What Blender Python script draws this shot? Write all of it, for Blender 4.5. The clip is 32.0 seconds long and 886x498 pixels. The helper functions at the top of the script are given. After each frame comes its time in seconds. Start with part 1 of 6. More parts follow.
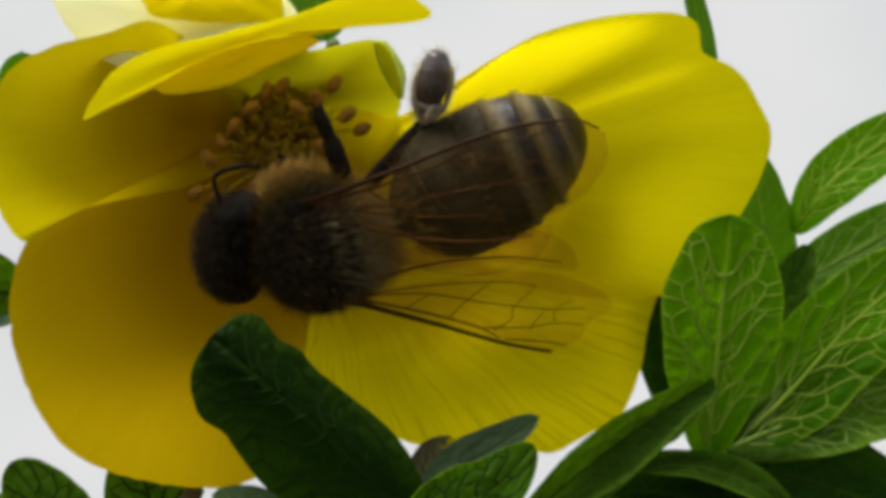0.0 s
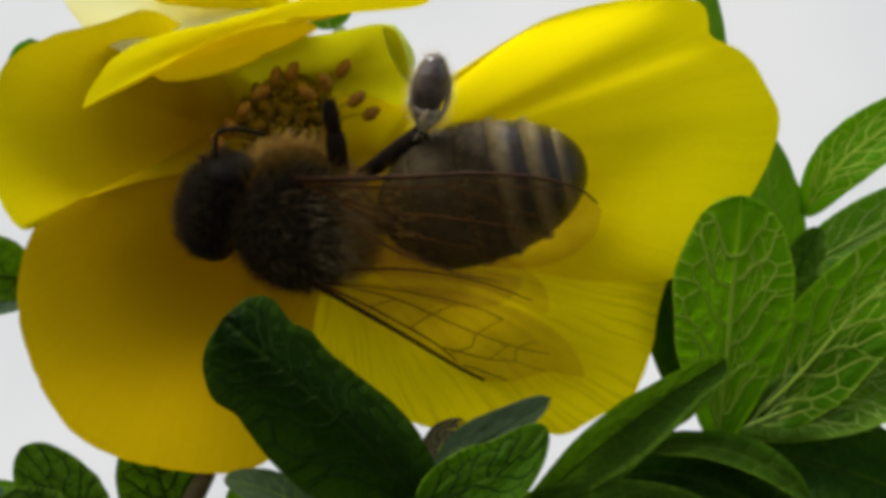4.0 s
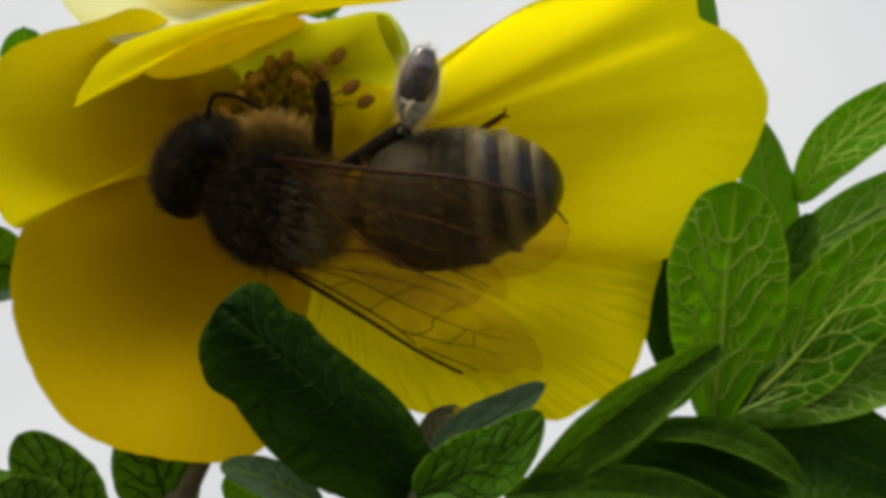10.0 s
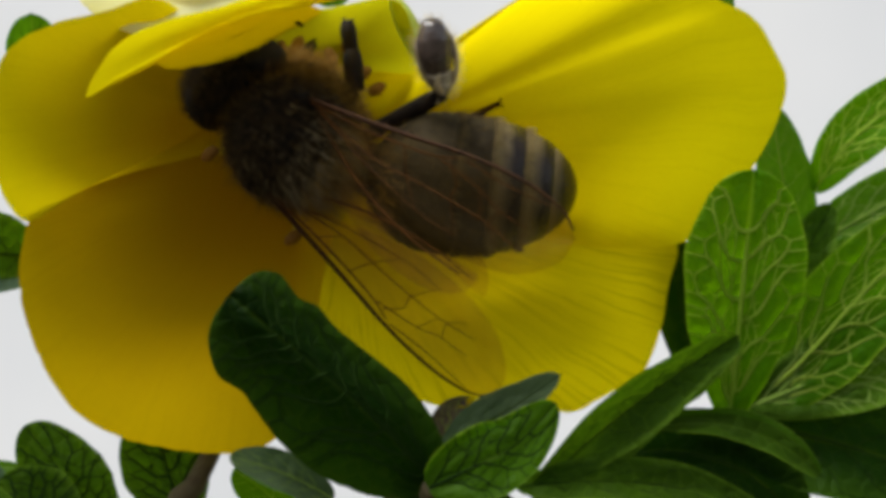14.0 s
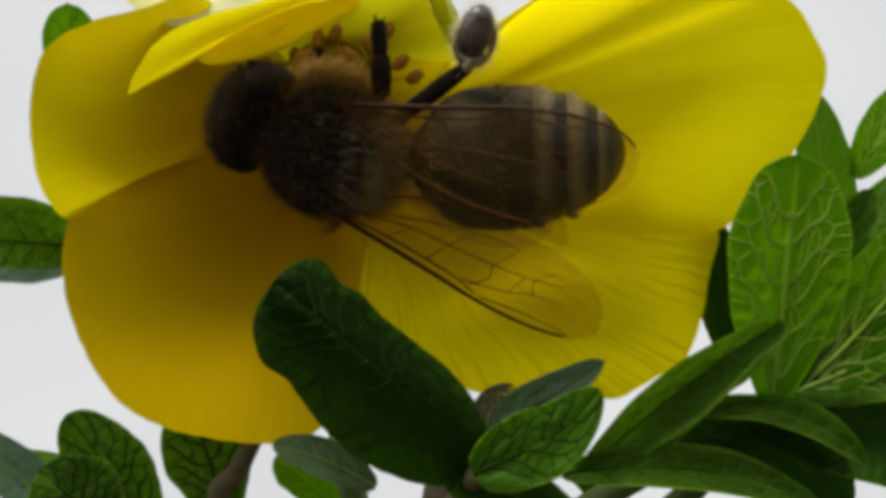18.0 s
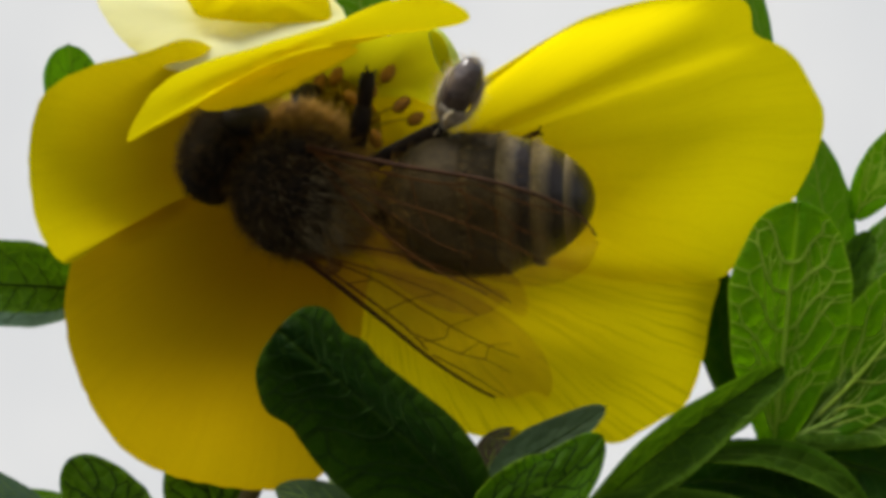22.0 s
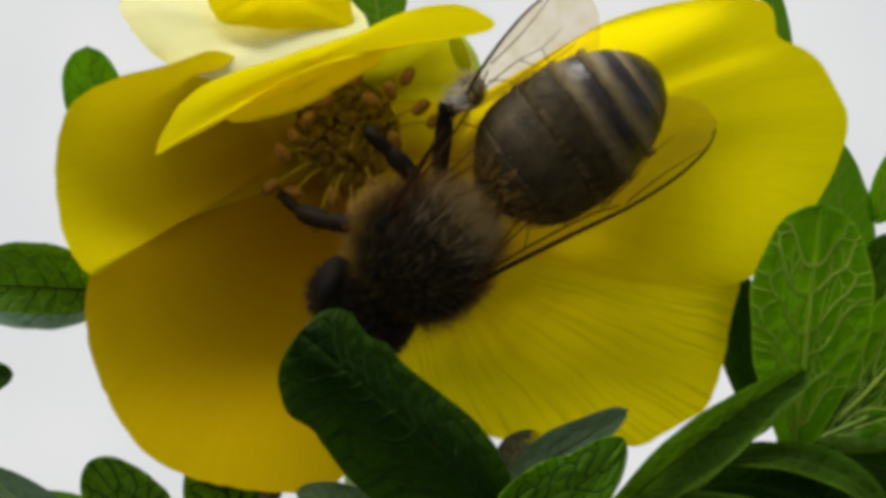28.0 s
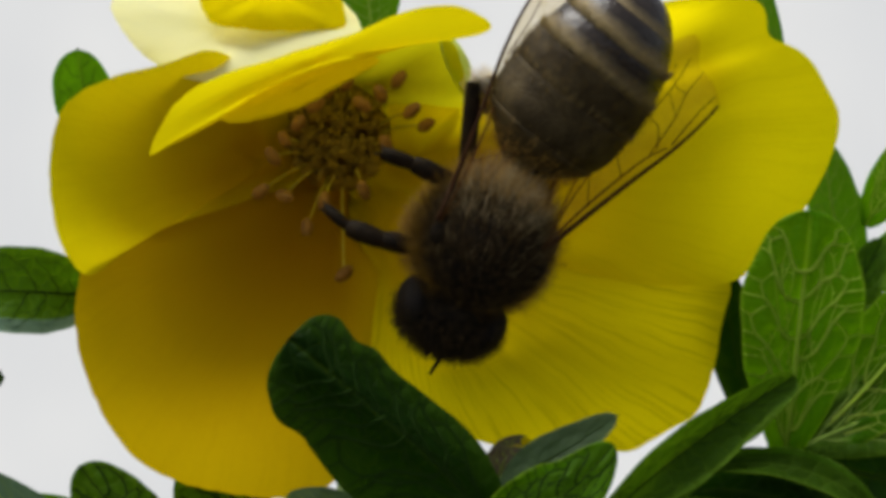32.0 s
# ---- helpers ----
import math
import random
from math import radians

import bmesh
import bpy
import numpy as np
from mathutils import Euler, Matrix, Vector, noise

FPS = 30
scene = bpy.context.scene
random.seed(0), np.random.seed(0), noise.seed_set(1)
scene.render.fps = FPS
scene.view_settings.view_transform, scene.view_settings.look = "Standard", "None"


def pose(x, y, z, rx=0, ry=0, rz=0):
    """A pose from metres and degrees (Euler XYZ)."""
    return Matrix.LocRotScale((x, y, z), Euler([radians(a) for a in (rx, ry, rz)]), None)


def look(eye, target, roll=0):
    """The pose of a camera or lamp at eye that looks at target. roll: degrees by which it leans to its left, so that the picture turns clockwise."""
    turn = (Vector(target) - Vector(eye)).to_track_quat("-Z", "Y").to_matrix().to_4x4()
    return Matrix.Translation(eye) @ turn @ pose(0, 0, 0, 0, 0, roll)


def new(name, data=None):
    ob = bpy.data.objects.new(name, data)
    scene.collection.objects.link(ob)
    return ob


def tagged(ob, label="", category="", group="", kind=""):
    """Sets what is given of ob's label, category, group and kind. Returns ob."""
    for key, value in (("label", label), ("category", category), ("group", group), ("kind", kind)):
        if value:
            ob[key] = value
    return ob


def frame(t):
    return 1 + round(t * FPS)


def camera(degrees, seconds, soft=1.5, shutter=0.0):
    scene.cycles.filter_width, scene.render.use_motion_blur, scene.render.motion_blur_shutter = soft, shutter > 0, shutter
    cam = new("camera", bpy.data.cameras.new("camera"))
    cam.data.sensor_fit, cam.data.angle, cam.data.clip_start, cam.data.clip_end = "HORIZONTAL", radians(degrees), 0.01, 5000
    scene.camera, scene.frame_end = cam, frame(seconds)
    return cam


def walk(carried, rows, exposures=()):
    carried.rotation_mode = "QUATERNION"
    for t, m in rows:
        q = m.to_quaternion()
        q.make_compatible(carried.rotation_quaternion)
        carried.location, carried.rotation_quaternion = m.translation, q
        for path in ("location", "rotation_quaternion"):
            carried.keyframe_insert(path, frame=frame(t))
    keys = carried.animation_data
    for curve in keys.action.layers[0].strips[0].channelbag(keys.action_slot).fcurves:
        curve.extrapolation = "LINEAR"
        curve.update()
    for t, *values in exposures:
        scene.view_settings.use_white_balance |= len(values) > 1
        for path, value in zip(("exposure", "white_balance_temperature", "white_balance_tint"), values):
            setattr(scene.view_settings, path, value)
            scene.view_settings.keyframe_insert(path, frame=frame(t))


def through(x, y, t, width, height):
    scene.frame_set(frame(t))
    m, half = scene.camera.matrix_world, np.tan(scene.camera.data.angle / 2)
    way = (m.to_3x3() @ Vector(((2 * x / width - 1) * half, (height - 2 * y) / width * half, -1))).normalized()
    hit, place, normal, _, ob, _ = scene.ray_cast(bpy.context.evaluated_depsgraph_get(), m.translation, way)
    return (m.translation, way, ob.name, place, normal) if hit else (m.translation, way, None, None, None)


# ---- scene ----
MM = 0.001

# ---- camera ----
cam = camera(39.0, 32.0, soft=4.6)


def aim(x, y, z, yaw, pitch, roll):
    """A camera pose in millimetres and degrees, level and facing +y at zero turn."""
    return pose(x * MM, y * MM, z * MM, 0, 0, yaw) @ pose(0, 0, 0, 90 + pitch, 0, 0) @ pose(0, 0, 0, 0, 0, -roll)


walk(cam, [
    (0.0, aim(2.78, -40.36, 0.00, 0.21, 0.33, -0.50)),
    (0.5, aim(2.56, -40.41, -0.08, 0.23, 0.33, -0.52)),
    (1.0, aim(2.52, -40.37, -0.37, 0.20, 0.34, -0.54)),
    (1.5, aim(2.38, -40.38, -0.57, 0.19, 0.35, -0.53)),
    (2.0, aim(2.32, -40.39, -0.75, 0.22, 0.33, -0.42)),
    (2.5, aim(2.30, -40.39, -0.66, 0.23, 0.34, -0.40)),
    (4.5, aim(2.46, -40.40, -0.59, 0.17, 0.37, -0.26)),
    (5.0, aim(2.51, -40.38, -0.64, 0.14, 0.37, -0.26)),
    (5.5, aim(2.64, -40.38, -0.65, 0.11, 0.35, -0.18)),
    (6.0, aim(2.66, -40.42, -0.39, 0.08, 0.29, -0.14)),
    (6.5, aim(2.85, -40.36, -0.51, -0.00, 0.26, -0.19)),
    (7.0, aim(3.12, -40.33, -0.73, 0.02, 0.17, -0.13)),
    (7.5, aim(3.18, -40.32, -0.90, 0.02, 0.07, -0.12)),
    (8.0, aim(3.14, -40.34, -0.99, -0.05, 0.02, -0.13)),
    (8.5, aim(2.72, -40.43, -1.29, -0.17, 0.06, -0.11)),
    (9.0, aim(2.53, -40.48, -1.05, -0.21, 0.07, -0.11)),
    (9.5, aim(2.40, -40.47, -1.00, -0.25, 0.10, -0.08)),
    (10.0, aim(2.26, -40.46, -0.84, -0.27, 0.12, -0.14)),
    (10.5, aim(2.42, -40.39, -0.87, -0.30, 0.12, -0.06)),
    (11.0, aim(2.48, -40.36, -0.73, -0.33, 0.08, -0.03)),
    (11.5, aim(2.39, -40.37, -0.57, -0.34, -0.01, -0.03)),
    (12.0, aim(2.35, -40.35, -0.80, -0.32, -0.01, -0.03)),
    (12.5, aim(2.38, -40.27, -0.49, -0.26, -0.05, -0.04)),
    (13.0, aim(2.44, -40.21, -0.47, -0.24, -0.01, -0.10)),
    (13.5, aim(2.29, -39.93, -1.08, -0.17, -0.03, -0.22)),
    (14.0, aim(1.97, -39.90, -1.06, -0.10, -0.07, -0.27)),
    (14.5, aim(1.62, -39.85, -1.27, -0.01, -0.11, -0.32)),
    (16.5, aim(1.00, -39.84, -1.01, 0.14, -0.14, -0.07)),
    (17.0, aim(0.82, -39.84, -1.29, 0.15, -0.18, -0.05)),
    (17.5, aim(0.86, -39.88, -1.40, 0.19, -0.23, 0.00)),
    (18.0, aim(0.88, -39.86, -1.34, 0.24, -0.26, -0.03)),
    (18.5, aim(0.73, -39.96, -0.96, 0.22, -0.24, -0.05)),
    (19.0, aim(0.69, -39.91, -1.08, 0.22, -0.25, 0.03)),
    (19.5, aim(0.67, -39.92, -1.26, 0.33, -0.25, -0.01)),
    (20.0, aim(0.59, -39.95, -1.19, 0.30, -0.25, -0.01)),
    (20.5, aim(0.50, -39.97, -1.06, 0.30, -0.25, -0.04)),
    (21.0, aim(0.58, -39.96, -0.74, 0.30, -0.24, 0.02)),
    (21.5, aim(0.61, -39.98, -0.41, 0.19, -0.15, 0.05)),
    (22.0, aim(0.62, -39.99, -0.11, -0.05, 0.03, 0.07)),
    (22.2, aim(0.61, -40.01, -0.04, -0.07, 0.07, 0.06)),
    (22.5, aim(0.66, -40.03, 0.23, -0.11, 0.15, 0.04)),
    (23.0, aim(0.68, -39.98, 0.25, -0.15, 0.23, 0.04)),
    (23.5, aim(0.72, -39.96, 0.14, -0.08, 0.21, -0.05)),
    (24.0, aim(0.50, -39.93, -0.06, -0.06, 0.17, -0.05)),
    (24.5, aim(0.37, -39.94, -0.04, 0.03, 0.09, -0.02)),
    (25.0, aim(0.26, -39.94, -0.03, 0.06, 0.05, 0.04)),
    (25.5, aim(0.20, -39.93, -0.01, 0.01, 0.01, -0.00)),
    (27.5, aim(0.04, -40.00, 0.02, 0.14, -0.06, 0.05)),
    (28.0, aim(-0.00, -40.00, 0.00, 0.02, -0.00, 0.03)),
    (28.5, aim(-0.02, -40.00, 0.18, -0.06, -0.02, 0.03)),
    (29.0, aim(-0.11, -39.98, 0.19, -0.19, -0.05, -0.05)),
    (29.5, aim(-0.17, -39.96, 0.26, -0.30, -0.08, 0.06)),
    (30.0, aim(0.01, -39.93, 0.28, -0.22, -0.12, -0.00)),
    (30.5, aim(0.02, -39.96, 0.40, -0.20, -0.15, -0.03)),
    (31.0, aim(0.17, -39.96, 0.43, -0.06, -0.26, 0.13)),
    (31.5, aim(0.25, -39.95, 0.47, -0.02, -0.30, 0.11)),
    (32.0, aim(0.29, -39.91, 0.38, -0.01, -0.32, -0.00)),
], exposures=[(0.0, 0.0), (32.0, 0.0)])

# ---- light ----
world = bpy.data.worlds.new("sky")
scene.world = world
world.use_nodes = True
wn, wl = world.node_tree.nodes, world.node_tree.links
sky = wn.new("ShaderNodeTexSky")
sky.sky_type, sky.sun_disc = "NISHITA", False
sky.sun_elevation, sky.sun_rotation = radians(67), radians(264)
grey = wn.new("ShaderNodeHueSaturation")
grey.inputs["Saturation"].default_value = 0.25
wl.new(sky.outputs[0], grey.inputs["Color"])
wl.new(grey.outputs[0], wn["Background"].inputs["Color"])
wn["Background"].inputs["Strength"].default_value = 0.15

sun = new("sun", bpy.data.lights.new("sun", "SUN"))
sun.data.energy, sun.data.angle, sun.data.color = 4.7, radians(35), (1.0, 0.97, 0.92)
sun.matrix_world = look((-0.38, -0.04, 0.92), (0, 0, 0))


# ---- materials ----
def material(name):
    m = bpy.data.materials.new(name)
    m.use_nodes = True
    nt = m.node_tree
    nt.nodes.clear()
    return m, nt.nodes, nt.links, nt.nodes.new("ShaderNodeOutputMaterial")


def node(nodes, kind, links=None, **put):
    n = nodes.new(kind)
    for k, v in put.items():
        n.inputs[k.replace("_", " ")].default_value = v
    return n


def math_node(nodes, links, op, a, b=0.0, c=None):
    n = nodes.new("ShaderNodeMath")
    n.operation = op
    for i, v in enumerate((a, b, c)):
        if v is None:
            continue
        if isinstance(v, (int, float)):
            n.inputs[i].default_value = v
        else:
            links.new(v, n.inputs[i])
    return n.outputs[0]


def mix_colour(nodes, links, fac, a, b):
    n = nodes.new("ShaderNodeMix")
    n.data_type = "RGBA"
    for i, v in ((0, fac), (6, a), (7, b)):
        if isinstance(v, (int, float)):
            n.inputs[i].default_value = v
        elif isinstance(v, tuple):
            n.inputs[i].default_value = (*v, 1)
        else:
            links.new(v, n.inputs[i])
    return n.outputs[2]


def ramp(nodes, links, fac, stops):
    n = nodes.new("ShaderNodeValToRGB")
    while len(n.color_ramp.elements) < len(stops):
        n.color_ramp.elements.new(0.5)
    for e, (p, c) in zip(n.color_ramp.elements, stops):
        e.position, e.color = p, (*c, 1) if isinstance(c, tuple) else (c, c, c, 1)
    links.new(fac, n.inputs[0])
    return n.outputs[0]


def noise_node(nodes, links, vector, scale, detail=3.0, rough=0.55):
    n = node(nodes, "ShaderNodeTexNoise", Scale=scale, Detail=detail, Roughness=rough)
    links.new(vector, n.inputs["Vector"])
    return n.outputs[0]


def leafy(nodes, links, out, colour, through_colour, share, rough, height, bump, gloss=0.35):
    """Sheet that reflects one part of the light and lets another through."""
    b = node(nodes, "ShaderNodeBump", Strength=bump, Distance=0.0002)
    links.new(height, b.inputs["Height"])
    if gloss:
        p = node(nodes, "ShaderNodeBsdfPrincipled", Roughness=rough)
        p.inputs["Specular IOR Level"].default_value = gloss
        links.new(colour, p.inputs["Base Color"])
    else:
        p = node(nodes, "ShaderNodeBsdfDiffuse", Roughness=rough)
        links.new(colour, p.inputs["Color"])
    links.new(b.outputs[0], p.inputs["Normal"])
    t = nodes.new("ShaderNodeBsdfTranslucent")
    links.new(through_colour, t.inputs["Color"])
    links.new(b.outputs[0], t.inputs["Normal"])
    m = nodes.new("ShaderNodeMixShader")
    if isinstance(share, float):
        m.inputs[0].default_value = share
    else:
        links.new(share, m.inputs[0])
    links.new(p.outputs[0], m.inputs[1])
    links.new(t.outputs[0], m.inputs[2])
    links.new(m.outputs[0], out.inputs["Surface"])


def petal_material(name, base, through, share, veins=0.035, reach=0.8, thick=0.2, deepest=0.85, tone_down=(0.80, 0.66)):
    m, n, l, out = material(name)
    uv = n.new("ShaderNodeUVMap").outputs[0]
    ob = n.new("ShaderNodeTexCoord").outputs["Object"]
    mapped = n.new("ShaderNodeMapping")
    mapped.inputs["Scale"].default_value = (150, 2.6, 1)
    bendy = node(n, "ShaderNodeTexNoise", Scale=330.0, Detail=2.0)
    l.new(ob, bendy.inputs["Vector"])
    stray = n.new("ShaderNodeMix")
    stray.data_type = "VECTOR"
    stray.inputs[0].default_value = 0.035
    l.new(uv, stray.inputs[4])
    l.new(bendy.outputs["Color"], stray.inputs[5])
    l.new(stray.outputs[1], mapped.inputs["Vector"])
    streak = noise_node(n, l, mapped.outputs[0], 1.0, 3, 0.6)
    blotch = noise_node(n, l, ob, 260, 3)
    fine = noise_node(n, l, ob, 5000, 2)
    line = ramp(n, l, streak, [(0.36, 0.0), (0.5, 1.0)])
    veined = mix_colour(n, l, line, tuple(c * (1 - veins) for c in base), base)
    tone = ramp(n, l, blotch, [(0.3, 0.0), (0.7, 1.0)])
    c1 = mix_colour(n, l, math_node(n, l, "MULTIPLY", tone, 0.5), veined, (base[0] * 0.93, base[1] * 0.98, base[2]))
    sep = n.new("ShaderNodeSeparateXYZ")
    l.new(uv, sep.inputs[0])
    # base colour darkens towards the hub: shade inside the cup put into the colour
    hub_shade = ramp(n, l, sep.outputs[1], [(0.25, deepest), (reach, 0.0)])
    c1 = mix_colour(n, l, hub_shade, c1, (base[0] * tone_down[0], base[1] * tone_down[1], base[2]))
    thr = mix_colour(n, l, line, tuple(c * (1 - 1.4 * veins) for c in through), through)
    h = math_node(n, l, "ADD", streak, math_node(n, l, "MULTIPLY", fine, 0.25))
    # translucency falls towards the hub too, adding to that painted shade of the cup
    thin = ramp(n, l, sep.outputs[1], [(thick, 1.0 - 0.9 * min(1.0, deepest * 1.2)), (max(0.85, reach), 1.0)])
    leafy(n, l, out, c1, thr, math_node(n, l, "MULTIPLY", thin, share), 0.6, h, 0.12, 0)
    return m


def leaf_material(name, base, vein, through, share=0.4, net=1500, rough=0.45, bump=0.6, mesh=0.4, drawn=0.0, edge=0.465, gloss=0.12):
    """Green blade with midrib, arched side veins and a fine net; UV: along, across (0.5 at the midrib)."""
    m, n, l, out = material(name)
    uv = n.new("ShaderNodeUVMap").outputs[0]
    ob = n.new("ShaderNodeTexCoord").outputs["Object"]
    sep = n.new("ShaderNodeSeparateXYZ")
    l.new(uv, sep.inputs[0])
    wob = noise_node(n, l, ob, 700, 2)
    across = math_node(n, l, "ABSOLUTE", math_node(n, l, "SUBTRACT", sep.outputs[1], 0.5))
    arch = math_node(n, l, "SUBTRACT", sep.outputs[0], math_node(n, l, "MULTIPLY", across, 0.42))
    arch = math_node(n, l, "ADD", arch, math_node(n, l, "MULTIPLY", wob, 0.24))
    # a different phase on either side of the midrib
    side = math_node(n, l, "GREATER_THAN", sep.outputs[1], 0.5)
    arch = math_node(n, l, "ADD", arch, math_node(n, l, "MULTIPLY", side, 0.06))
    tri = math_node(n, l, "PINGPONG", math_node(n, l, "MULTIPLY", arch, 6.5), 0.5)
    sidev = math_node(n, l, "MULTIPLY", ramp(n, l, tri, [(0.0, 1.0), (0.06, 0.0)]), drawn)
    mid = ramp(n, l, across, [(0.0, 1.0), (0.035, 0.0)])
    warp = n.new("ShaderNodeMix")
    warp.data_type = "VECTOR"
    warp.inputs[0].default_value = 0.0006
    nz = node(n, "ShaderNodeTexNoise", Scale=1100.0)
    l.new(ob, nz.inputs["Vector"])
    l.new(ob, warp.inputs[4])
    l.new(nz.outputs["Color"], warp.inputs[5])
    vor = node(n, "ShaderNodeTexVoronoi", Scale=net)
    vor.feature = "DISTANCE_TO_EDGE"
    l.new(warp.outputs[1], vor.inputs["Vector"])
    netv = ramp(n, l, vor.outputs["Distance"], [(0.0, 1.0), (0.06, 0.0)])
    # pale leaf margin; a low edge widens it into painted rim light
    rim = ramp(n, l, across, [(edge, 0.0), (0.5, 0.8)])
    veins = math_node(n, l, "MAXIMUM", math_node(n, l, "MAXIMUM", sidev, mid), math_node(n, l, "MULTIPLY", netv, mesh))
    blotch = noise_node(n, l, ob, 420, 4)
    spot = noise_node(n, l, ob, 6000, 2)
    body = mix_colour(n, l, ramp(n, l, blotch, [(0.3, 0.0), (0.7, 1.0)]), tuple(c * 0.62 for c in base), tuple(c * 1.32 for c in base))
    body = mix_colour(n, l, math_node(n, l, "MULTIPLY", spot, 0.35), body, tuple(c * 1.5 for c in base))
    col = mix_colour(n, l, math_node(n, l, "MULTIPLY", veins, 0.75), body, vein)
    col = mix_colour(n, l, math_node(n, l, "MULTIPLY", rim, 0.7), col, tuple(min(0.8, c * 1.5 + (0.03, 0.06, 0.0)[i]) for i, c in enumerate(vein)))
    thr = mix_colour(n, l, math_node(n, l, "MULTIPLY", veins, 0.8), through, tuple(min(0.8, c * 1.7 + 0.12 * (i < 2)) for i, c in enumerate(through)))
    h = math_node(n, l, "ADD", math_node(n, l, "MULTIPLY", vor.outputs["Distance"], 1.2),
                  math_node(n, l, "MULTIPLY", veins, -0.35))
    h = math_node(n, l, "ADD", h, math_node(n, l, "MULTIPLY", spot, 0.25))
    leafy(n, l, out, col, thr, share, rough, h, bump, gloss)
    return m


def plain(name, dark, light, scale, rough, bump=0.3, metal=0.0, spec=0.4, coat=0.0, sheen=0.0):
    """Mottled solid surface between two colours."""
    m, n, l, out = material(name)
    ob = n.new("ShaderNodeTexCoord").outputs["Object"]
    big, small = noise_node(n, l, ob, scale, 4), noise_node(n, l, ob, scale * 7, 3)
    f = math_node(n, l, "ADD", math_node(n, l, "MULTIPLY", big, 0.7), math_node(n, l, "MULTIPLY", small, 0.3))
    c = mix_colour(n, l, ramp(n, l, f, [(0.35, 0.0), (0.65, 1.0)]), dark, light)
    p = node(n, "ShaderNodeBsdfPrincipled", Roughness=rough, Metallic=metal)
    p.inputs["Specular IOR Level"].default_value = spec
    p.inputs["Coat Weight"].default_value = coat
    p.inputs["Sheen Weight"].default_value = sheen
    b = node(n, "ShaderNodeBump", Strength=bump, Distance=0.00008)
    l.new(small, b.inputs["Height"])
    l.new(b.outputs[0], p.inputs["Normal"])
    l.new(c, p.inputs["Base Color"])
    l.new(p.outputs[0], out.inputs["Surface"])
    return m


def wing_material():
    m, n, l, out = material("wing_membrane")
    ob = n.new("ShaderNodeTexCoord").outputs["Object"]
    ripple = noise_node(n, l, ob, 1500, 3)
    b = node(n, "ShaderNodeBump", Strength=0.25, Distance=0.0001)
    l.new(ripple, b.inputs["Height"])
    clear = n.new("ShaderNodeBsdfTransparent")
    tint = mix_colour(n, l, ramp(n, l, ripple, [(0.3, 0.0), (0.7, 1.0)]), (0.86, 0.76, 0.54), (0.94, 0.87, 0.72))
    l.new(tint, clear.inputs["Color"])
    film = node(n, "ShaderNodeBsdfPrincipled", Roughness=0.3)
    film.inputs["Base Color"].default_value = (0.26, 0.19, 0.08, 1)
    l.new(b.outputs[0], film.inputs["Normal"])
    mx = node(n, "ShaderNodeMixShader", Fac=0.06)
    l.new(clear.outputs[0], mx.inputs[1])
    l.new(film.outputs[0], mx.inputs[2])
    l.new(mx.outputs[0], out.inputs["Surface"])
    return m


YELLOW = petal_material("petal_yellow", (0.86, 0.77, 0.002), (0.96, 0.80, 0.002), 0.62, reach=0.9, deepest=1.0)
# darker copy of the petal yellow: the lower petal's shade is in its colour
SHADED_PETAL = petal_material("petal_yellow_shaded", (0.60, 0.42, 0.002), (0.76, 0.49, 0.002), 0.26, 0.04, 1.0, 0.5, 1.0, (0.72, 0.54))
# strong hub tone paints the flap's inner shade
FLAP = petal_material("petal_yellow_flap_shaded", (0.79, 0.67, 0.002), (0.90, 0.70, 0.002), 0.25, 0.04, 1.0, 0.5, 1.0, (0.70, 0.52))
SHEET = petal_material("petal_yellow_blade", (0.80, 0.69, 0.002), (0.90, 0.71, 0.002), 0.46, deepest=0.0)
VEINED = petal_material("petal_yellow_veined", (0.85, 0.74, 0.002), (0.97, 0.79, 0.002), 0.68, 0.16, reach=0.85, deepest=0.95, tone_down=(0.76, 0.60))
# whitish base colour carries the sky's sheen on a sunlit petal
PALE = petal_material("petal_painted_sheen", (0.97, 0.95, 0.55), (0.98, 0.93, 0.32), 0.42, deepest=0.0)
# lime cast of light shining through, painted in; amber shade near the hub
BACKLIT = petal_material("petal_lime_backlit", (0.72, 0.67, 0.006), (0.82, 0.79, 0.006), 0.30, reach=1.0, deepest=0.9, tone_down=(0.74, 0.60))
BRIGHT = leaf_material("leaf_bright", (0.048, 0.150, 0.001), (0.32, 0.46, 0.03), (0.185, 0.46, 0.001), 0.44, 2600, 0.5, 0.4, mesh=0.14, gloss=0.05)
MID = leaf_material("leaf_mid", (0.050, 0.125, 0.002), (0.20, 0.34, 0.04), (0.12, 0.33, 0.003), 0.4, 2400, 0.45, 0.28, 0.2)
# very dark green: shade and rim light on facing leaflets put into the colour
SHADED_LEAF = leaf_material("leaf_shaded", (0.005, 0.020, 0.001), (0.016, 0.044, 0.004), (0.025, 0.09, 0.001), 0.25, 1700, 0.5, 0.6, 0.25, 0.0, 0.16, 0.05)
OLIVE = leaf_material("leaf_olive", (0.040, 0.092, 0.004), (0.11, 0.20, 0.016), (0.10, 0.24, 0.003), 0.3, 1600, 0.5, 0.6, 0.4, 0.3, 0.40, 0.06)
DULL = leaf_material("leaf_dull_inner", (0.050, 0.080, 0.038), (0.07, 0.105, 0.055), (0.05, 0.12, 0.01), 0.25, 1700, 0.5, 0.3, 0.2)
SILVER = leaf_material("leaf_silver_underside", (0.09, 0.15, 0.10), (0.16, 0.23, 0.17), (0.1, 0.2, 0.06), 0.25, 1800, 0.6, 0.3)
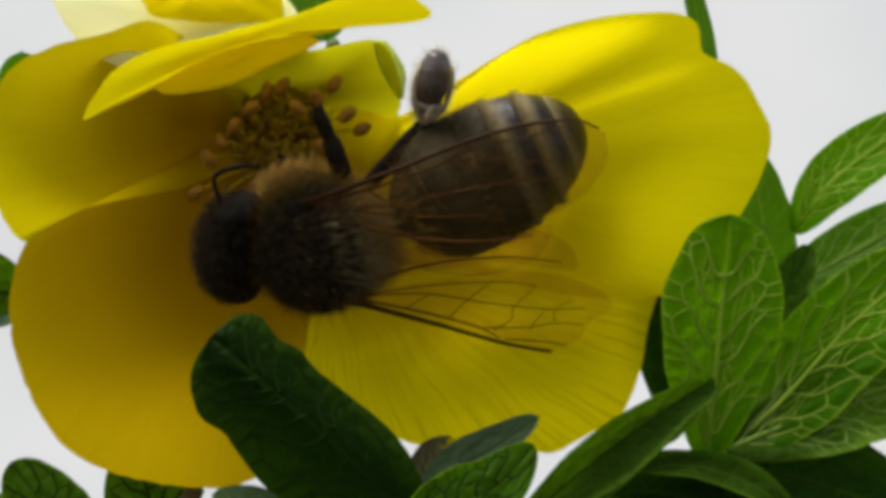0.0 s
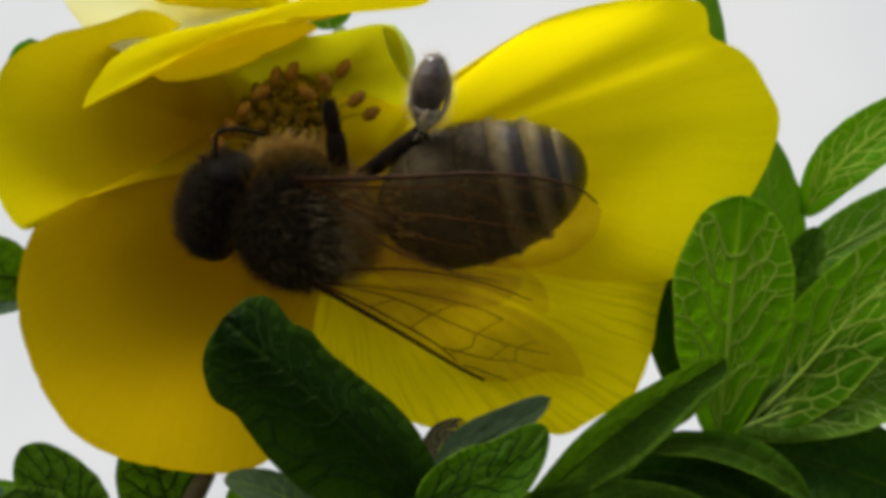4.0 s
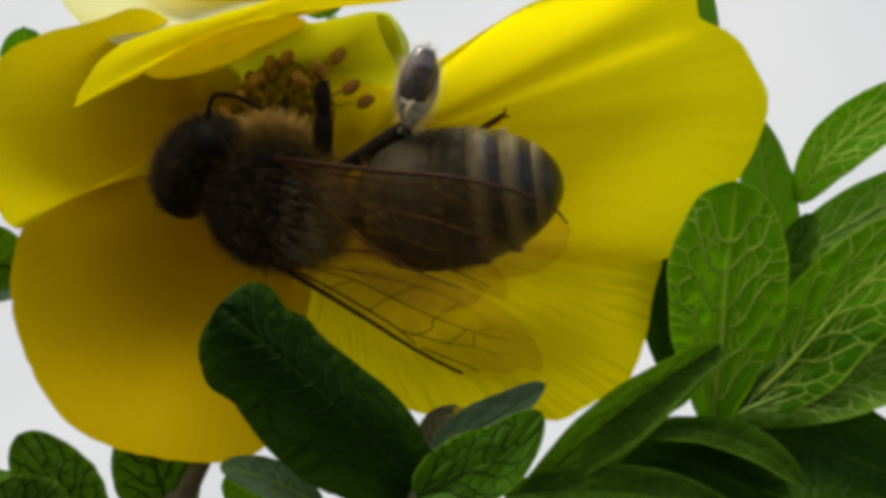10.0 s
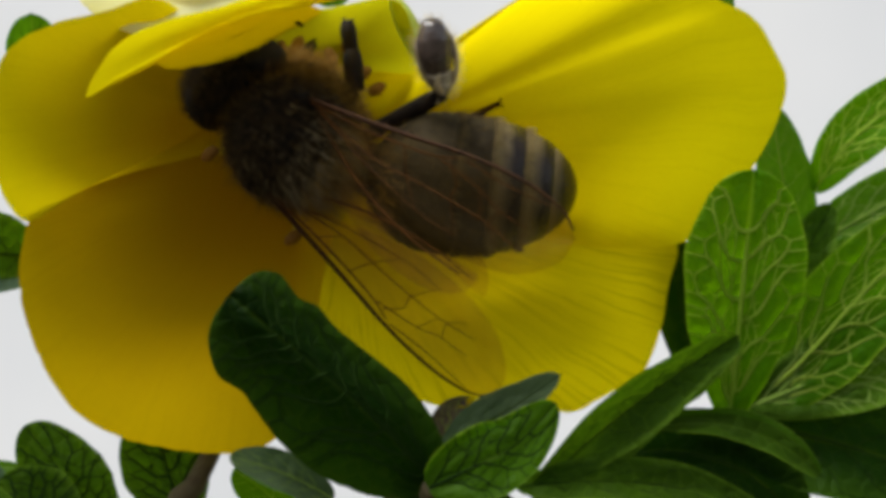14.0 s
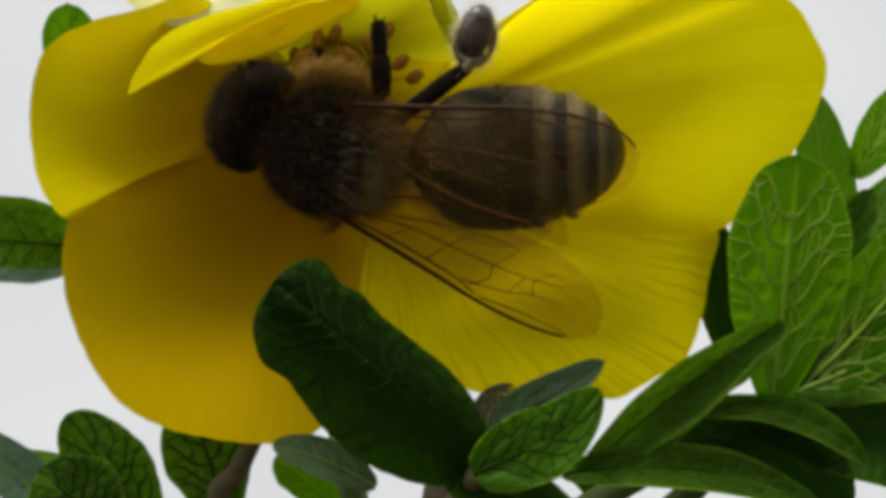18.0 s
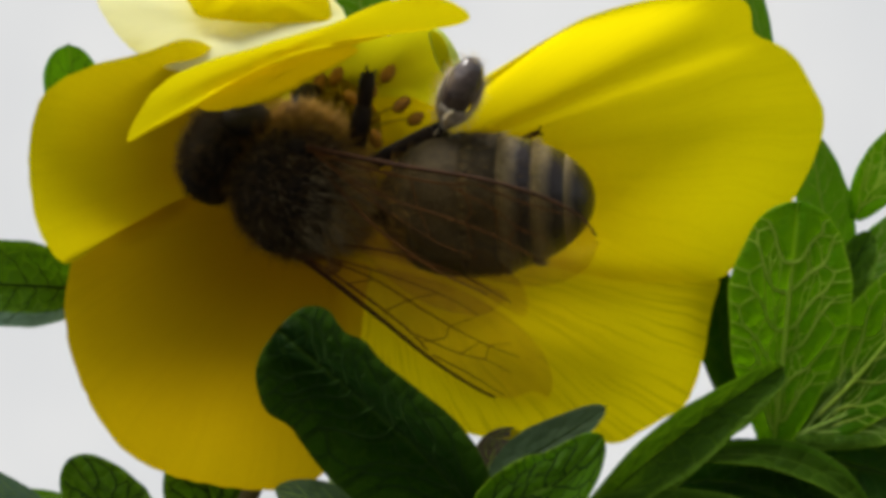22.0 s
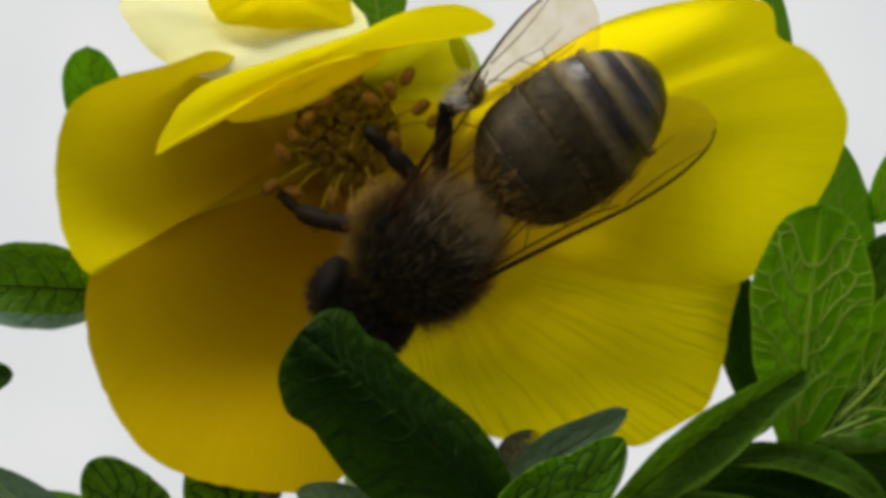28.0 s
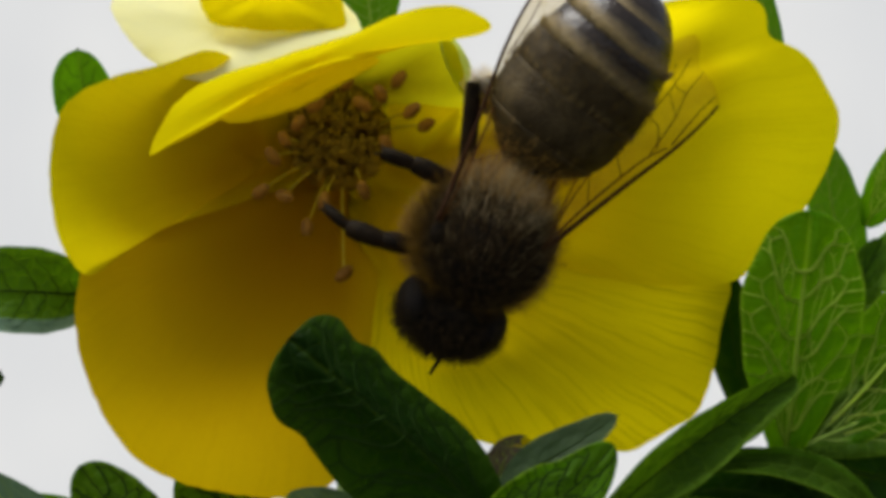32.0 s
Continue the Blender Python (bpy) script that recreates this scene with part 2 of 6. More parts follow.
def rib_material():
    m, n, l, out = material("leaf_rib_pale")
    ob = n.new("ShaderNodeTexCoord").outputs["Object"]
    g = noise_node(n, l, ob, 2500, 3)
    c = mix_colour(n, l, g, (0.36, 0.52, 0.045), (0.48, 0.62, 0.09))
    leafy(n, l, out, c, mix_colour(n, l, g, (0.52, 0.74, 0.05), (0.64, 0.80, 0.10)), 0.5, 0.5, g, 0.2, 0.2)
    return m


RIB = rib_material()
MIDRIB = plain("leaf_rib_mid", (0.15, 0.25, 0.03), (0.23, 0.34, 0.06), 1500, 0.6, spec=0.1)
# ribs darkened to go with the leaflets' painted shade
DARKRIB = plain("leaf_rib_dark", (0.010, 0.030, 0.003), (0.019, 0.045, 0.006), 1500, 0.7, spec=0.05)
STEMLEAF = leaf_material("stipule_brown", (0.10, 0.08, 0.05), (0.2, 0.17, 0.12), (0.1, 0.08, 0.03), 0.2, 1500)
STEM = plain("stem_bark", (0.07, 0.045, 0.02), (0.14, 0.12, 0.045), 900, 0.7)
GREEN_STEM = plain("stem_green", (0.07, 0.12, 0.02), (0.14, 0.2, 0.05), 900, 0.6)
SEPAL = leaf_material("sepal_green", (0.50, 0.58, 0.16), (0.6, 0.65, 0.3), (0.6, 0.7, 0.12), 0.4, 1600)
ANTHER = plain("anther_orange", (0.20, 0.085, 0.008), (0.34, 0.17, 0.02), 2500, 0.7, 0.4)
FILAMENT = plain("filament_yellow", (0.48, 0.40, 0.02), (0.62, 0.52, 0.05), 2000, 0.5)
CARPEL = plain("carpel_olive", (0.18, 0.11, 0.008), (0.38, 0.26, 0.025), 2500, 0.7, 0.5)
CHITIN = plain("bee_chitin_black", (0.006, 0.004, 0.003), (0.022, 0.014, 0.008), 1500, 0.55, 0.6, spec=0.1)
TERGITE = plain("bee_tergite_brown", (0.024, 0.017, 0.007), (0.078, 0.057, 0.024), 1300, 0.6, 0.8, spec=0.12)
def banded(name, edge):
    """Brown plate whose front part carries tan hair; UV x runs from the plate's front to its rear edge."""
    m, n, l, out = material(name)
    ob = n.new("ShaderNodeTexCoord").outputs["Object"]
    sep = n.new("ShaderNodeSeparateXYZ")
    l.new(n.new("ShaderNodeUVMap").outputs[0], sep.inputs[0])
    rag, fine = noise_node(n, l, ob, 1500, 3), noise_node(n, l, ob, 7000, 2)
    along = math_node(n, l, "ADD", sep.outputs[0], math_node(n, l, "MULTIPLY", math_node(n, l, "SUBTRACT", rag, 0.5), 0.35))
    band = ramp(n, l, along, [(0.02, 0.95), (edge - 0.16, 0.85), (edge + 0.16, 0.0)])
    tan = mix_colour(n, l, fine, (0.125, 0.092, 0.036), (0.28, 0.21, 0.095))
    dark = mix_colour(n, l, rag, (0.010, 0.007, 0.006), (0.032, 0.023, 0.017))
    p = n.new("ShaderNodeBsdfPrincipled")
    p.inputs["Specular IOR Level"].default_value = 0.33
    l.new(mix_colour(n, l, band, dark, tan), p.inputs["Base Color"])
    l.new(math_node(n, l, "ADD", math_node(n, l, "MULTIPLY", band, 0.45), 0.27), p.inputs["Roughness"])
    b = node(n, "ShaderNodeBump", Strength=0.5, Distance=0.00008)
    l.new(fine, b.inputs["Height"])
    l.new(b.outputs[0], p.inputs["Normal"])
    l.new(p.outputs[0], out.inputs["Surface"])
    return m


BANDED = banded("bee_plate_banded", 0.48)
NARROW = banded("bee_plate_narrow_band", 0.24)
# pale shell; its near-white streaks paint glossy highlights
SHELL = plain("leg_shell_pale", (0.10, 0.065, 0.03), (0.85, 0.78, 0.64), 1800, 0.12, 0.3, spec=0.7)
FUZZ = plain("bee_hair_ochre", (0.34, 0.19, 0.04), (0.58, 0.37, 0.11), 3000, 0.8, spec=0.08)
BROWNFUZZ = plain("bee_hair_brown", (0.07, 0.044, 0.016), (0.17, 0.112, 0.042), 3000, 0.8, spec=0.08)
GREYFUZZ = plain("bee_hair_grey", (0.20, 0.15, 0.07), (0.42, 0.33, 0.18), 3000, 0.6, spec=0.2)
TANFUZZ = plain("bee_hair_tan", (0.20, 0.145, 0.055), (0.34, 0.26, 0.11), 3000, 0.8, spec=0.08)
DARKFUZZ = plain("bee_hair_dark", (0.018, 0.012, 0.006), (0.065, 0.046, 0.022), 3000, 0.8, spec=0.08)
RIMFUZZ = plain("bee_hair_amber", (0.13, 0.07, 0.010), (0.29, 0.17, 0.03), 3000, 0.8, spec=0.08)
PALEFUZZ = plain("bee_hair_pale", (0.50, 0.40, 0.22), (0.78, 0.68, 0.46), 3000, 0.7, spec=0.08)
EYE = plain("bee_eye", (0.006, 0.005, 0.005), (0.015, 0.012, 0.01), 6000, 0.6, 0.4, spec=0.08)
HEADBLACK = plain("bee_head_black", (0.006, 0.005, 0.004), (0.02, 0.015, 0.01), 2500, 0.8, 0.5, spec=0.05)
EDGE = plain("wing_leading_edge", (0.030, 0.012, 0.004), (0.060, 0.024, 0.008), 2500, 0.6, spec=0.08)
POLLEN = plain("pollen_basket_shell", (0.02, 0.014, 0.012), (0.16, 0.12, 0.10), 900, 0.12, 0.3, spec=0.8)
VEIN = plain("wing_vein_brown", (0.07, 0.024, 0.004), (0.13, 0.048, 0.009), 2500, 0.6, spec=0.08)
WING = wing_material()


# ---- mesh helpers ----
def empty(name, place=(0, 0, 0)):
    e = new(name)
    e.empty_display_size = 0.002
    e.location = Vector(place) * MM
    return e


def finish(name, bm, mats, parent=None, label="", smooth=True):
    """Links a bmesh that is in millimetres as one mesh object."""
    bmesh.ops.scale(bm, vec=(MM, MM, MM), verts=bm.verts)
    me = bpy.data.meshes.new(name)
    bm.to_mesh(me)
    bm.free()
    for mt in (mats if isinstance(mats, (list, tuple)) else [mats]):
        me.materials.append(mt)
    if smooth:
        me.polygons.foreach_set("use_smooth", [True] * len(me.polygons))
    ob = new(name, me)
    if parent is not None:
        ob.parent = parent
    if label:
        ob["label"] = label
    return ob


def part(name, bm, mt, parent, label=""):
    return finish(name, bm, mt, parent, label)


def spline(points, count, closed=False):
    """Catmull-Rom curve through the points."""
    p = [Vector(q) for q in points]
    n = len(p)
    spans = n if closed else n - 1
    out = []
    for k in range(count):
        s = k * spans / (count if closed else count - 1)
        i = min(int(s), spans - 1)
        f = s - i
        q = [p[(i + j) % n] if closed else p[max(0, min(n - 1, i + j))] for j in (-1, 0, 1, 2)]
        out.append(0.5 * (2 * q[1] + (q[2] - q[0]) * f + (2 * q[0] - 5 * q[1] + 4 * q[2] - q[3]) * f * f
                          + (3 * q[1] - q[0] - 3 * q[2] + q[3]) * f ** 3))
    return out


def tube(bm, points, radii, sides=8, count=None, mi=0):
    """A tapered round tube through the points, closed at both ends."""
    count = count or max(6, 4 * len(points))
    path = spline(points, count)
    rings = []
    for i, c in enumerate(path):
        d = (path[min(i + 1, count - 1)] - path[max(i - 1, 0)]).normalized()
        a = d.orthogonal().normalized() if i == 0 else (a - a.dot(d) * d).normalized()
        b = d.cross(a)
        s = i / (count - 1) * (len(radii) - 1)
        j = min(int(s), len(radii) - 2)
        r = radii[j] + (radii[j + 1] - radii[j]) * (s - j)
        rings.append([bm.verts.new(c + r * (math.cos(2 * math.pi * k / sides) * a + math.sin(2 * math.pi * k / sides) * b))
                      for k in range(sides)])
    for r0, r1 in zip(rings, rings[1:]):
        for k in range(sides):
            bm.faces.new((r0[k], r0[(k + 1) % sides], r1[(k + 1) % sides], r1[k])).material_index = mi
    bm.faces.new(rings[0][::-1]).material_index = mi
    bm.faces.new(rings[-1]).material_index = mi


def blob(bm, centre, radii, turn=(0, 0, 0), rings=10, sides=14, rough=0.0, mi=0):
    """An ellipsoid with a slightly uneven surface."""
    m = Matrix.Translation(centre) @ Euler([radians(a) for a in turn]).to_matrix().to_4x4() @ Matrix.Diagonal((*radii, 1))
    made = bmesh.ops.create_uvsphere(bm, u_segments=sides, v_segments=rings, radius=1.0)["verts"]
    for v in made:
        k = 1 + rough * noise.noise(v.co * 2.3 + Vector(centre))
        v.co = m @ (v.co * k)
    for v in made:
        for f in v.link_faces:
            f.material_index = mi


def petal(name, hub, rim, mt, parent, cup=1.0, ripple=0.12, label="", count=96, rings=22, seed=0.0):
    """A petal: a sheet from a hub out to a rim curve, cupped and gently wavy."""
    hub = Vector(hub)
    edge = spline(rim, count, True)
    bm = bmesh.new()
    uvl = bm.loops.layers.uv.new("UVMap")
    c = bm.verts.new(hub)
    rows, at = [], {c: (0.5, 0.0)}
    for k in range(1, rings + 1):
        s = (k / rings) ** 0.85
        row = []
        for i, e in enumerate(edge):
            p = hub.lerp(e, s)
            p.y = e.y + (hub.y - e.y) * (1 - s * s * (3 - 2 * s))
            d = (e - hub).normalized()
            p.y += cup * math.sin(math.pi * s) * 0.9
            q = Vector((d.x * 3.1, d.z * 3.1, s * 1.6 + seed))
            p.y += ripple * s * noise.noise(q) * 3
            p.y += ripple * 0.5 * s * s * noise.noise(Vector((d.x * 9, d.z * 9, seed)))
            if k == rings:
                p += d * 0.06 * noise.noise(Vector((d.x * 30, d.z * 30, seed)))
            v = bm.verts.new(p)
            at[v] = (i / count, s)
            row.append(v)
        rows.append(row)
    for i in range(count):
        bm.faces.new((c, rows[0][(i + 1) % count], rows[0][i]))
    for r0, r1 in zip(rows, rows[1:]):
        for i in range(count):
            bm.faces.new((r0[i], r0[(i + 1) % count], r1[(i + 1) % count], r1[i]))
    for f in bm.faces:
        us = [at[lp.vert][0] for lp in f.loops]
        for lp in f.loops:
            u, s = at[lp.vert]
            lp[uvl].uv = (u + 1 if max(us) - u > 0.5 else u, s)
    return part(name, bm, mt, parent, label)


def profile(values, s):
    """Smooth value at s along an even row of values."""
    p = spline([(v, 0, 0) for v in values], 81)
    return p[min(80, int(s * 80 + 0.5))].x


def vein_net(count, seed):
    """Vein lines of a blade as (along, across) points: arched side veins that loop into one another, cross veins between them, spurs to
    the margin. One list of (points, weight) for each side vein."""
    rnd = random.Random(int(seed * 10) + 5)
    sets = []
    for sd in (-1, 1):
        mains = []
        for k in range(count):
            s0 = 0.02 + 0.78 * (k + 0.5 + 0.22 * sd + rnd.uniform(-0.18, 0.18)) / count
            ln, rise, ph = rnd.uniform(0.58, 0.76), rnd.uniform(0.15, 0.21), rnd.uniform(0, 6)
            mains.append([(s0 + rise * f ** 1.4 + 0.014 * math.sin(8 * f + ph), sd * ln * f) for f in (0, 0.14, 0.28, 0.42, 0.56, 0.7, 0.85, 1.0)])
        for k, line in enumerate(mains):
            lines = [(line, 1.0)]
            end = line[-1]
            if k + 1 < count:
                nxt = mains[k + 1]
                goal = nxt[rnd.choice((5, 6))]
                mid = ((end[0] + goal[0]) / 2 + 0.01, sd * min(0.9, max(abs(end[1]), abs(goal[1])) + 0.07))
                lines.append(([end, mid, goal], 0.6))
                for i in (rnd.choice((1, 2)), 3, rnd.choice((4, 5))):
                    a, b = line[i], nxt[max(1, min(7, i + rnd.choice((-2, -1, -1, 1))))]
                    f = rnd.uniform(0.35, 0.65)
                    m = (a[0] + (b[0] - a[0]) * f, a[1] + (b[1] - a[1]) * f + rnd.uniform(-0.07, 0.07))
                    lines.append(([a, m, b], 0.42))
                    if rnd.random() < 0.7:
                        lines.append(([m, (m[0] + rnd.uniform(-0.02, 0.02), m[1] + sd * rnd.uniform(0.06, 0.11))], 0.4))
                lines.append(([mid, (mid[0] + 0.02, sd * 0.985)], 0.5))
            lines.append(([end, (end[0] + 0.015, sd * 0.985)], 0.5))
            sets.append(lines)
    return sets


def leaflet(name, axis, half, mt, parent, face=(0, -1, 0), fold=0.25, droop=0.0, blunt=0.6, label="", rows=26, cols=12, seed=0.0,
            margin=None, side=1, prof=None, prof_r=None, rib=None, veins=6, net=0, pucker=0.075):
    """A leaf blade along an axis curve. half: greatest half width; face: the way its upper side looks; fold: rise of the edges;
    blunt: how far up the blade is widest; margin: a second material for the rolled edge on one side."""
    if net:
        rows, cols = 72, 36
    path = spline(axis, rows)
    bm = bmesh.new()
    uvl = bm.loops.layers.uv.new("UVMap")
    up0 = Vector(face).normalized()
    sets = vein_net(net, seed) if net else []
    length = sum((b - a).length for a, b in zip(path, path[1:]))
    if net:
        dense = [((0.02 + 0.96 * k / 90) * length, 0.0) for k in range(91)]
        for lines in sets:
            for course, _ in lines:
                for a, b in zip(course, course[1:]):
                    dense += [((a[0] + (b[0] - a[0]) * k / 6) * length, (a[1] + (b[1] - a[1]) * k / 6) * half) for k in range(7)]
        dense = np.array(dense)
    grid, at = [], {}
    for i, c in enumerate(path):
        s = i / (rows - 1)
        d = (path[min(i + 1, rows - 1)] - path[max(i - 1, 0)]).normalized()
        across = d.cross(up0).normalized()
        up = across.cross(d).normalized()
        k = s ** (math.log(0.5) / math.log(blunt))
        w = half * max(0.02, math.sin(math.pi * min(1, 0.02 + 0.98 * k)) ** 0.62)
        if prof:
            cap = max(0.0, 1 - max(0.0, (s - 0.76) / 0.24) ** 2.2) ** 0.5
            wl_, wr_ = (half * max(0.02, profile(q, s) * cap) for q in (prof, prof_r or prof))
        else:
            wl_ = wr_ = w
        row = []
        for j in range(cols + 1):
            v = 2 * j / cols - 1
            w = wl_ if v < 0 else wr_
            n1 = noise.noise(Vector((s * 3 + seed, v * 1.5, seed * 1.7)))
            n2 = noise.noise(Vector((s * 11 + seed, v * 5, 3 + seed)))
            p = c + across * v * w * (1 + 0.05 * noise.noise(Vector((s * 7, v, seed)))) + up * (fold * abs(v) ** 1.3 * w - droop * v * v * w + 0.14 * w * n1 + 0.03 * w * n2)
            if net:
                gap = np.min((dense[:, 0] - s * length) ** 2 + (dense[:, 1] - v * half) ** 2)
                p += up * pucker * half * (1 - math.exp(-gap / (0.13 * half) ** 2)) * (1 - v ** 8)
            vert = bm.verts.new(p)
            at[vert] = (s, j / cols)
            row.append(vert)
        grid.append(row)
    for i in range(rows - 1):
        for j in range(cols):
            f = bm.faces.new((grid[i][j], grid[i][j + 1], grid[i + 1][j + 1], grid[i + 1][j]))
            v = (2 * (j + 0.5) / cols - 1) * side
            if margin is not None and v > 0.72:
                f.material_index = 1
            for lp in f.loops:
                lp[uvl].uv = at[lp.vert]
    pts = [[v.co.copy() for v in row] for row in grid]

    def surf(s, v):
        a, c = min(max(s, 0), 0.999) * (rows - 1), (min(max(v, -0.999), 0.999) + 1) / 2 * cols
        i, j = int(a), int(c)
        lo = pts[i][j].lerp(pts[i][j + 1], c - j)
        return lo.lerp(pts[i + 1][j].lerp(pts[i + 1][j + 1], c - j), a - i) + up0 * 0.006 * half

    ob = part(name, bm, [mt, margin] if margin is not None else mt, parent, label)
    bm_rib = bmesh.new()
    tube(bm_rib, [p + up0 * 0.01 * half for p in path[::5]] + [path[-1] + up0 * 0.01 * half], [(0.052 if net else 0.036) * half, (0.038 if net else 0.026) * half, 0.012 * half], 6, 18)
    part("midrib", bm_rib, rib or RIB, ob)
    rnd = random.Random(int(seed * 10))
    for lines in sets:
        vb = bmesh.new()
        for course, weight in lines:
            curve = [surf(p.x, p.y) for p in spline([(a, b, 0) for a, b in course], 4 * len(course))]
            tube(vb, curve, [0.031 * half * weight, 0.024 * half * weight], 5, len(curve))
        part("vein", vb, rib or RIB, ob)
    for k in range(0 if net else veins):
        for sd in (-1, 1):
            s0 = 0.06 + 0.80 * (k + 0.5 + 0.28 * sd + rnd.uniform(-0.15, 0.15)) / veins
            ln, rise = rnd.uniform(0.62, 0.84), rnd.uniform(0.10, 0.19)
            line = [surf(s0 + rise * f ** 1.5 + rnd.uniform(-0.016, 0.016), sd * ln * f) for f in (0, 0.2, 0.4, 0.6, 0.8, 1.0)]
            line += [surf(s0 + rise + 0.06, sd * (ln + 0.01)), surf(s0 + rise + 0.13, sd * (ln - 0.06))]
            vb = bmesh.new()
            tube(vb, line, [0.016 * half, 0.012 * half, 0.008 * half, 0.004 * half], 5, 24)
            f = rnd.uniform(0.35, 0.55)
            a = surf(s0 + rise * f ** 1.5, sd * ln * f)
            tube(vb, [a, surf(s0 + rise * f + 0.03, sd * ln * (f + 0.12)), surf(s0 + rise * f + 0.09, sd * ln * (f + 0.14))], [0.009 * half, 0.006 * half, 0.004 * half], 5, 9)
            part("vein", vb, rib or RIB, ob)
    return ob


# ---- setting ----
def slab(name, centre, size, mt, kind="structure", label="", category=""):
    bm = bmesh.new()
    bmesh.ops.create_cube(bm, size=1.0)
    for v in bm.verts:
        v.co = Vector(centre) + Vector(v.co[i] * size[i] for i in range(3))
    ob = finish(name, bm, mt, None, label, smooth=False)
    return tagged(ob, kind=kind, category=category)


# unseen ground, made dark so that little light bounces up
GROUND = plain("ground_dark", (0.03, 0.025, 0.018), (0.075, 0.065, 0.045), 6, 0.95)
BLOCKER = plain("blocker_dark", (0.035, 0.032, 0.028), (0.06, 0.055, 0.05), 4, 0.9)
# emission makes the backdrop glow, so it also lights the plant from behind
glow, gn, gl, gout = material("backdrop_glow")
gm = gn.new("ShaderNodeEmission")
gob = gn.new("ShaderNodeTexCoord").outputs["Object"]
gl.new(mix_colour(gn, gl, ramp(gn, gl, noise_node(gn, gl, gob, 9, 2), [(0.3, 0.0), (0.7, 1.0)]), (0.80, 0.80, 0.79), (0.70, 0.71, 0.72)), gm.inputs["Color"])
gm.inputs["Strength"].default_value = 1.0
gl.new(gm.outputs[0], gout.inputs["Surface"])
slab("ground", (0, 0, -200), (40000, 40000, 40), GROUND, label="unseen ground under the shrub, kept dark", category="ground")
slab("backdrop", (0, 420, 20), (900, 10, 400), glow, label="glowing pale grey slab standing in for the distance", category="backdrop")
# added out of view to hold back light from the front
slab("front_blocker", (0, -520, -60), (1300, 60, 280), BLOCKER, label="unseen dark slab added behind the camera to block front light", category="wall")

# ---- flower ----
flower = tagged(empty("flower", (-3.97, 7.50, 4.31)), "open yellow shrubby cinquefoil flower with drooping upper petals", "flower")
flower.location = (0, 0, 0)
petal_low = petal("petal", (-4.31, 9.00, 2.45), [(-8.90, 6.60, 4.00), (-10.50, 4.00, 2.10), (-11.45, 2.20, 0.39), (-11.81, 1.30, -1.48), (-11.60, 0.70, -3.02), (-11.13, 0.40, -4.33), (-10.41, 0.10, -5.60), (-9.53, -0.10, -6.53), (-8.26, -0.20, -7.22), (-6.72, -0.30, -7.56), (-5.28, -0.30, -7.73), (-4.01, -0.10, -7.70), (-3.00, 0.50, -7.10), (-2.30, 1.80, -5.24), (-2.25, 5.60, -2.45), (-2.05, 10.00, 0.47), (-1.96, 11.10, 4.17), (-4.25, 10.80, 5.98), (-7.91, 8.00, 6.09)], SHADED_PETAL, flower, 1.8, 0.10, seed=1.0)
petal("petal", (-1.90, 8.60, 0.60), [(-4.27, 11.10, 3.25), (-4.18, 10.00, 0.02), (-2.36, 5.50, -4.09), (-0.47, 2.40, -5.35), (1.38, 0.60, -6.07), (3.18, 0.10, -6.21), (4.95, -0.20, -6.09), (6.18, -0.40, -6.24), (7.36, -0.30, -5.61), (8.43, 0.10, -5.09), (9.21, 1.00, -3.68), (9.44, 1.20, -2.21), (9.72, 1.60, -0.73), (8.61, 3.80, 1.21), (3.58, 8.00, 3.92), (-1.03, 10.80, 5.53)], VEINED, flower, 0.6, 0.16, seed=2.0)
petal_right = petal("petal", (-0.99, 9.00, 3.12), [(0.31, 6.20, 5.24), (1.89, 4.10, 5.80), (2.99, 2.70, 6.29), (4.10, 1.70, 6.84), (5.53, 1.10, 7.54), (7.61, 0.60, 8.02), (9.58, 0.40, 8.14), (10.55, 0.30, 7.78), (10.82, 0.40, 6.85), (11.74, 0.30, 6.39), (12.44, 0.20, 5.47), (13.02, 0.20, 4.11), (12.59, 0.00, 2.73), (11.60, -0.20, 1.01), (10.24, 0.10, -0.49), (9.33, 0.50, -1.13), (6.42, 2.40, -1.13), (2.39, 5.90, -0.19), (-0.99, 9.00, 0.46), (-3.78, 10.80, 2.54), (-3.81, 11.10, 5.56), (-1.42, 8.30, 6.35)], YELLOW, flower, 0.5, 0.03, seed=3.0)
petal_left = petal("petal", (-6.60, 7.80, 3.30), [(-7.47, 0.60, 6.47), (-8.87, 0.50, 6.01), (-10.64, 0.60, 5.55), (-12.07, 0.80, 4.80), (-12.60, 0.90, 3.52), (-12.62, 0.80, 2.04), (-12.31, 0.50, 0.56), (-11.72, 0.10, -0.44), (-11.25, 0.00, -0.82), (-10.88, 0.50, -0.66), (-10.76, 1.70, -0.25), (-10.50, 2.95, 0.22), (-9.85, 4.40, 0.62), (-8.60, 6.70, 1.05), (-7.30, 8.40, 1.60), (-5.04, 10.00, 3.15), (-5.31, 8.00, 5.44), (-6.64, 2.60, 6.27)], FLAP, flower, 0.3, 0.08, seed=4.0)
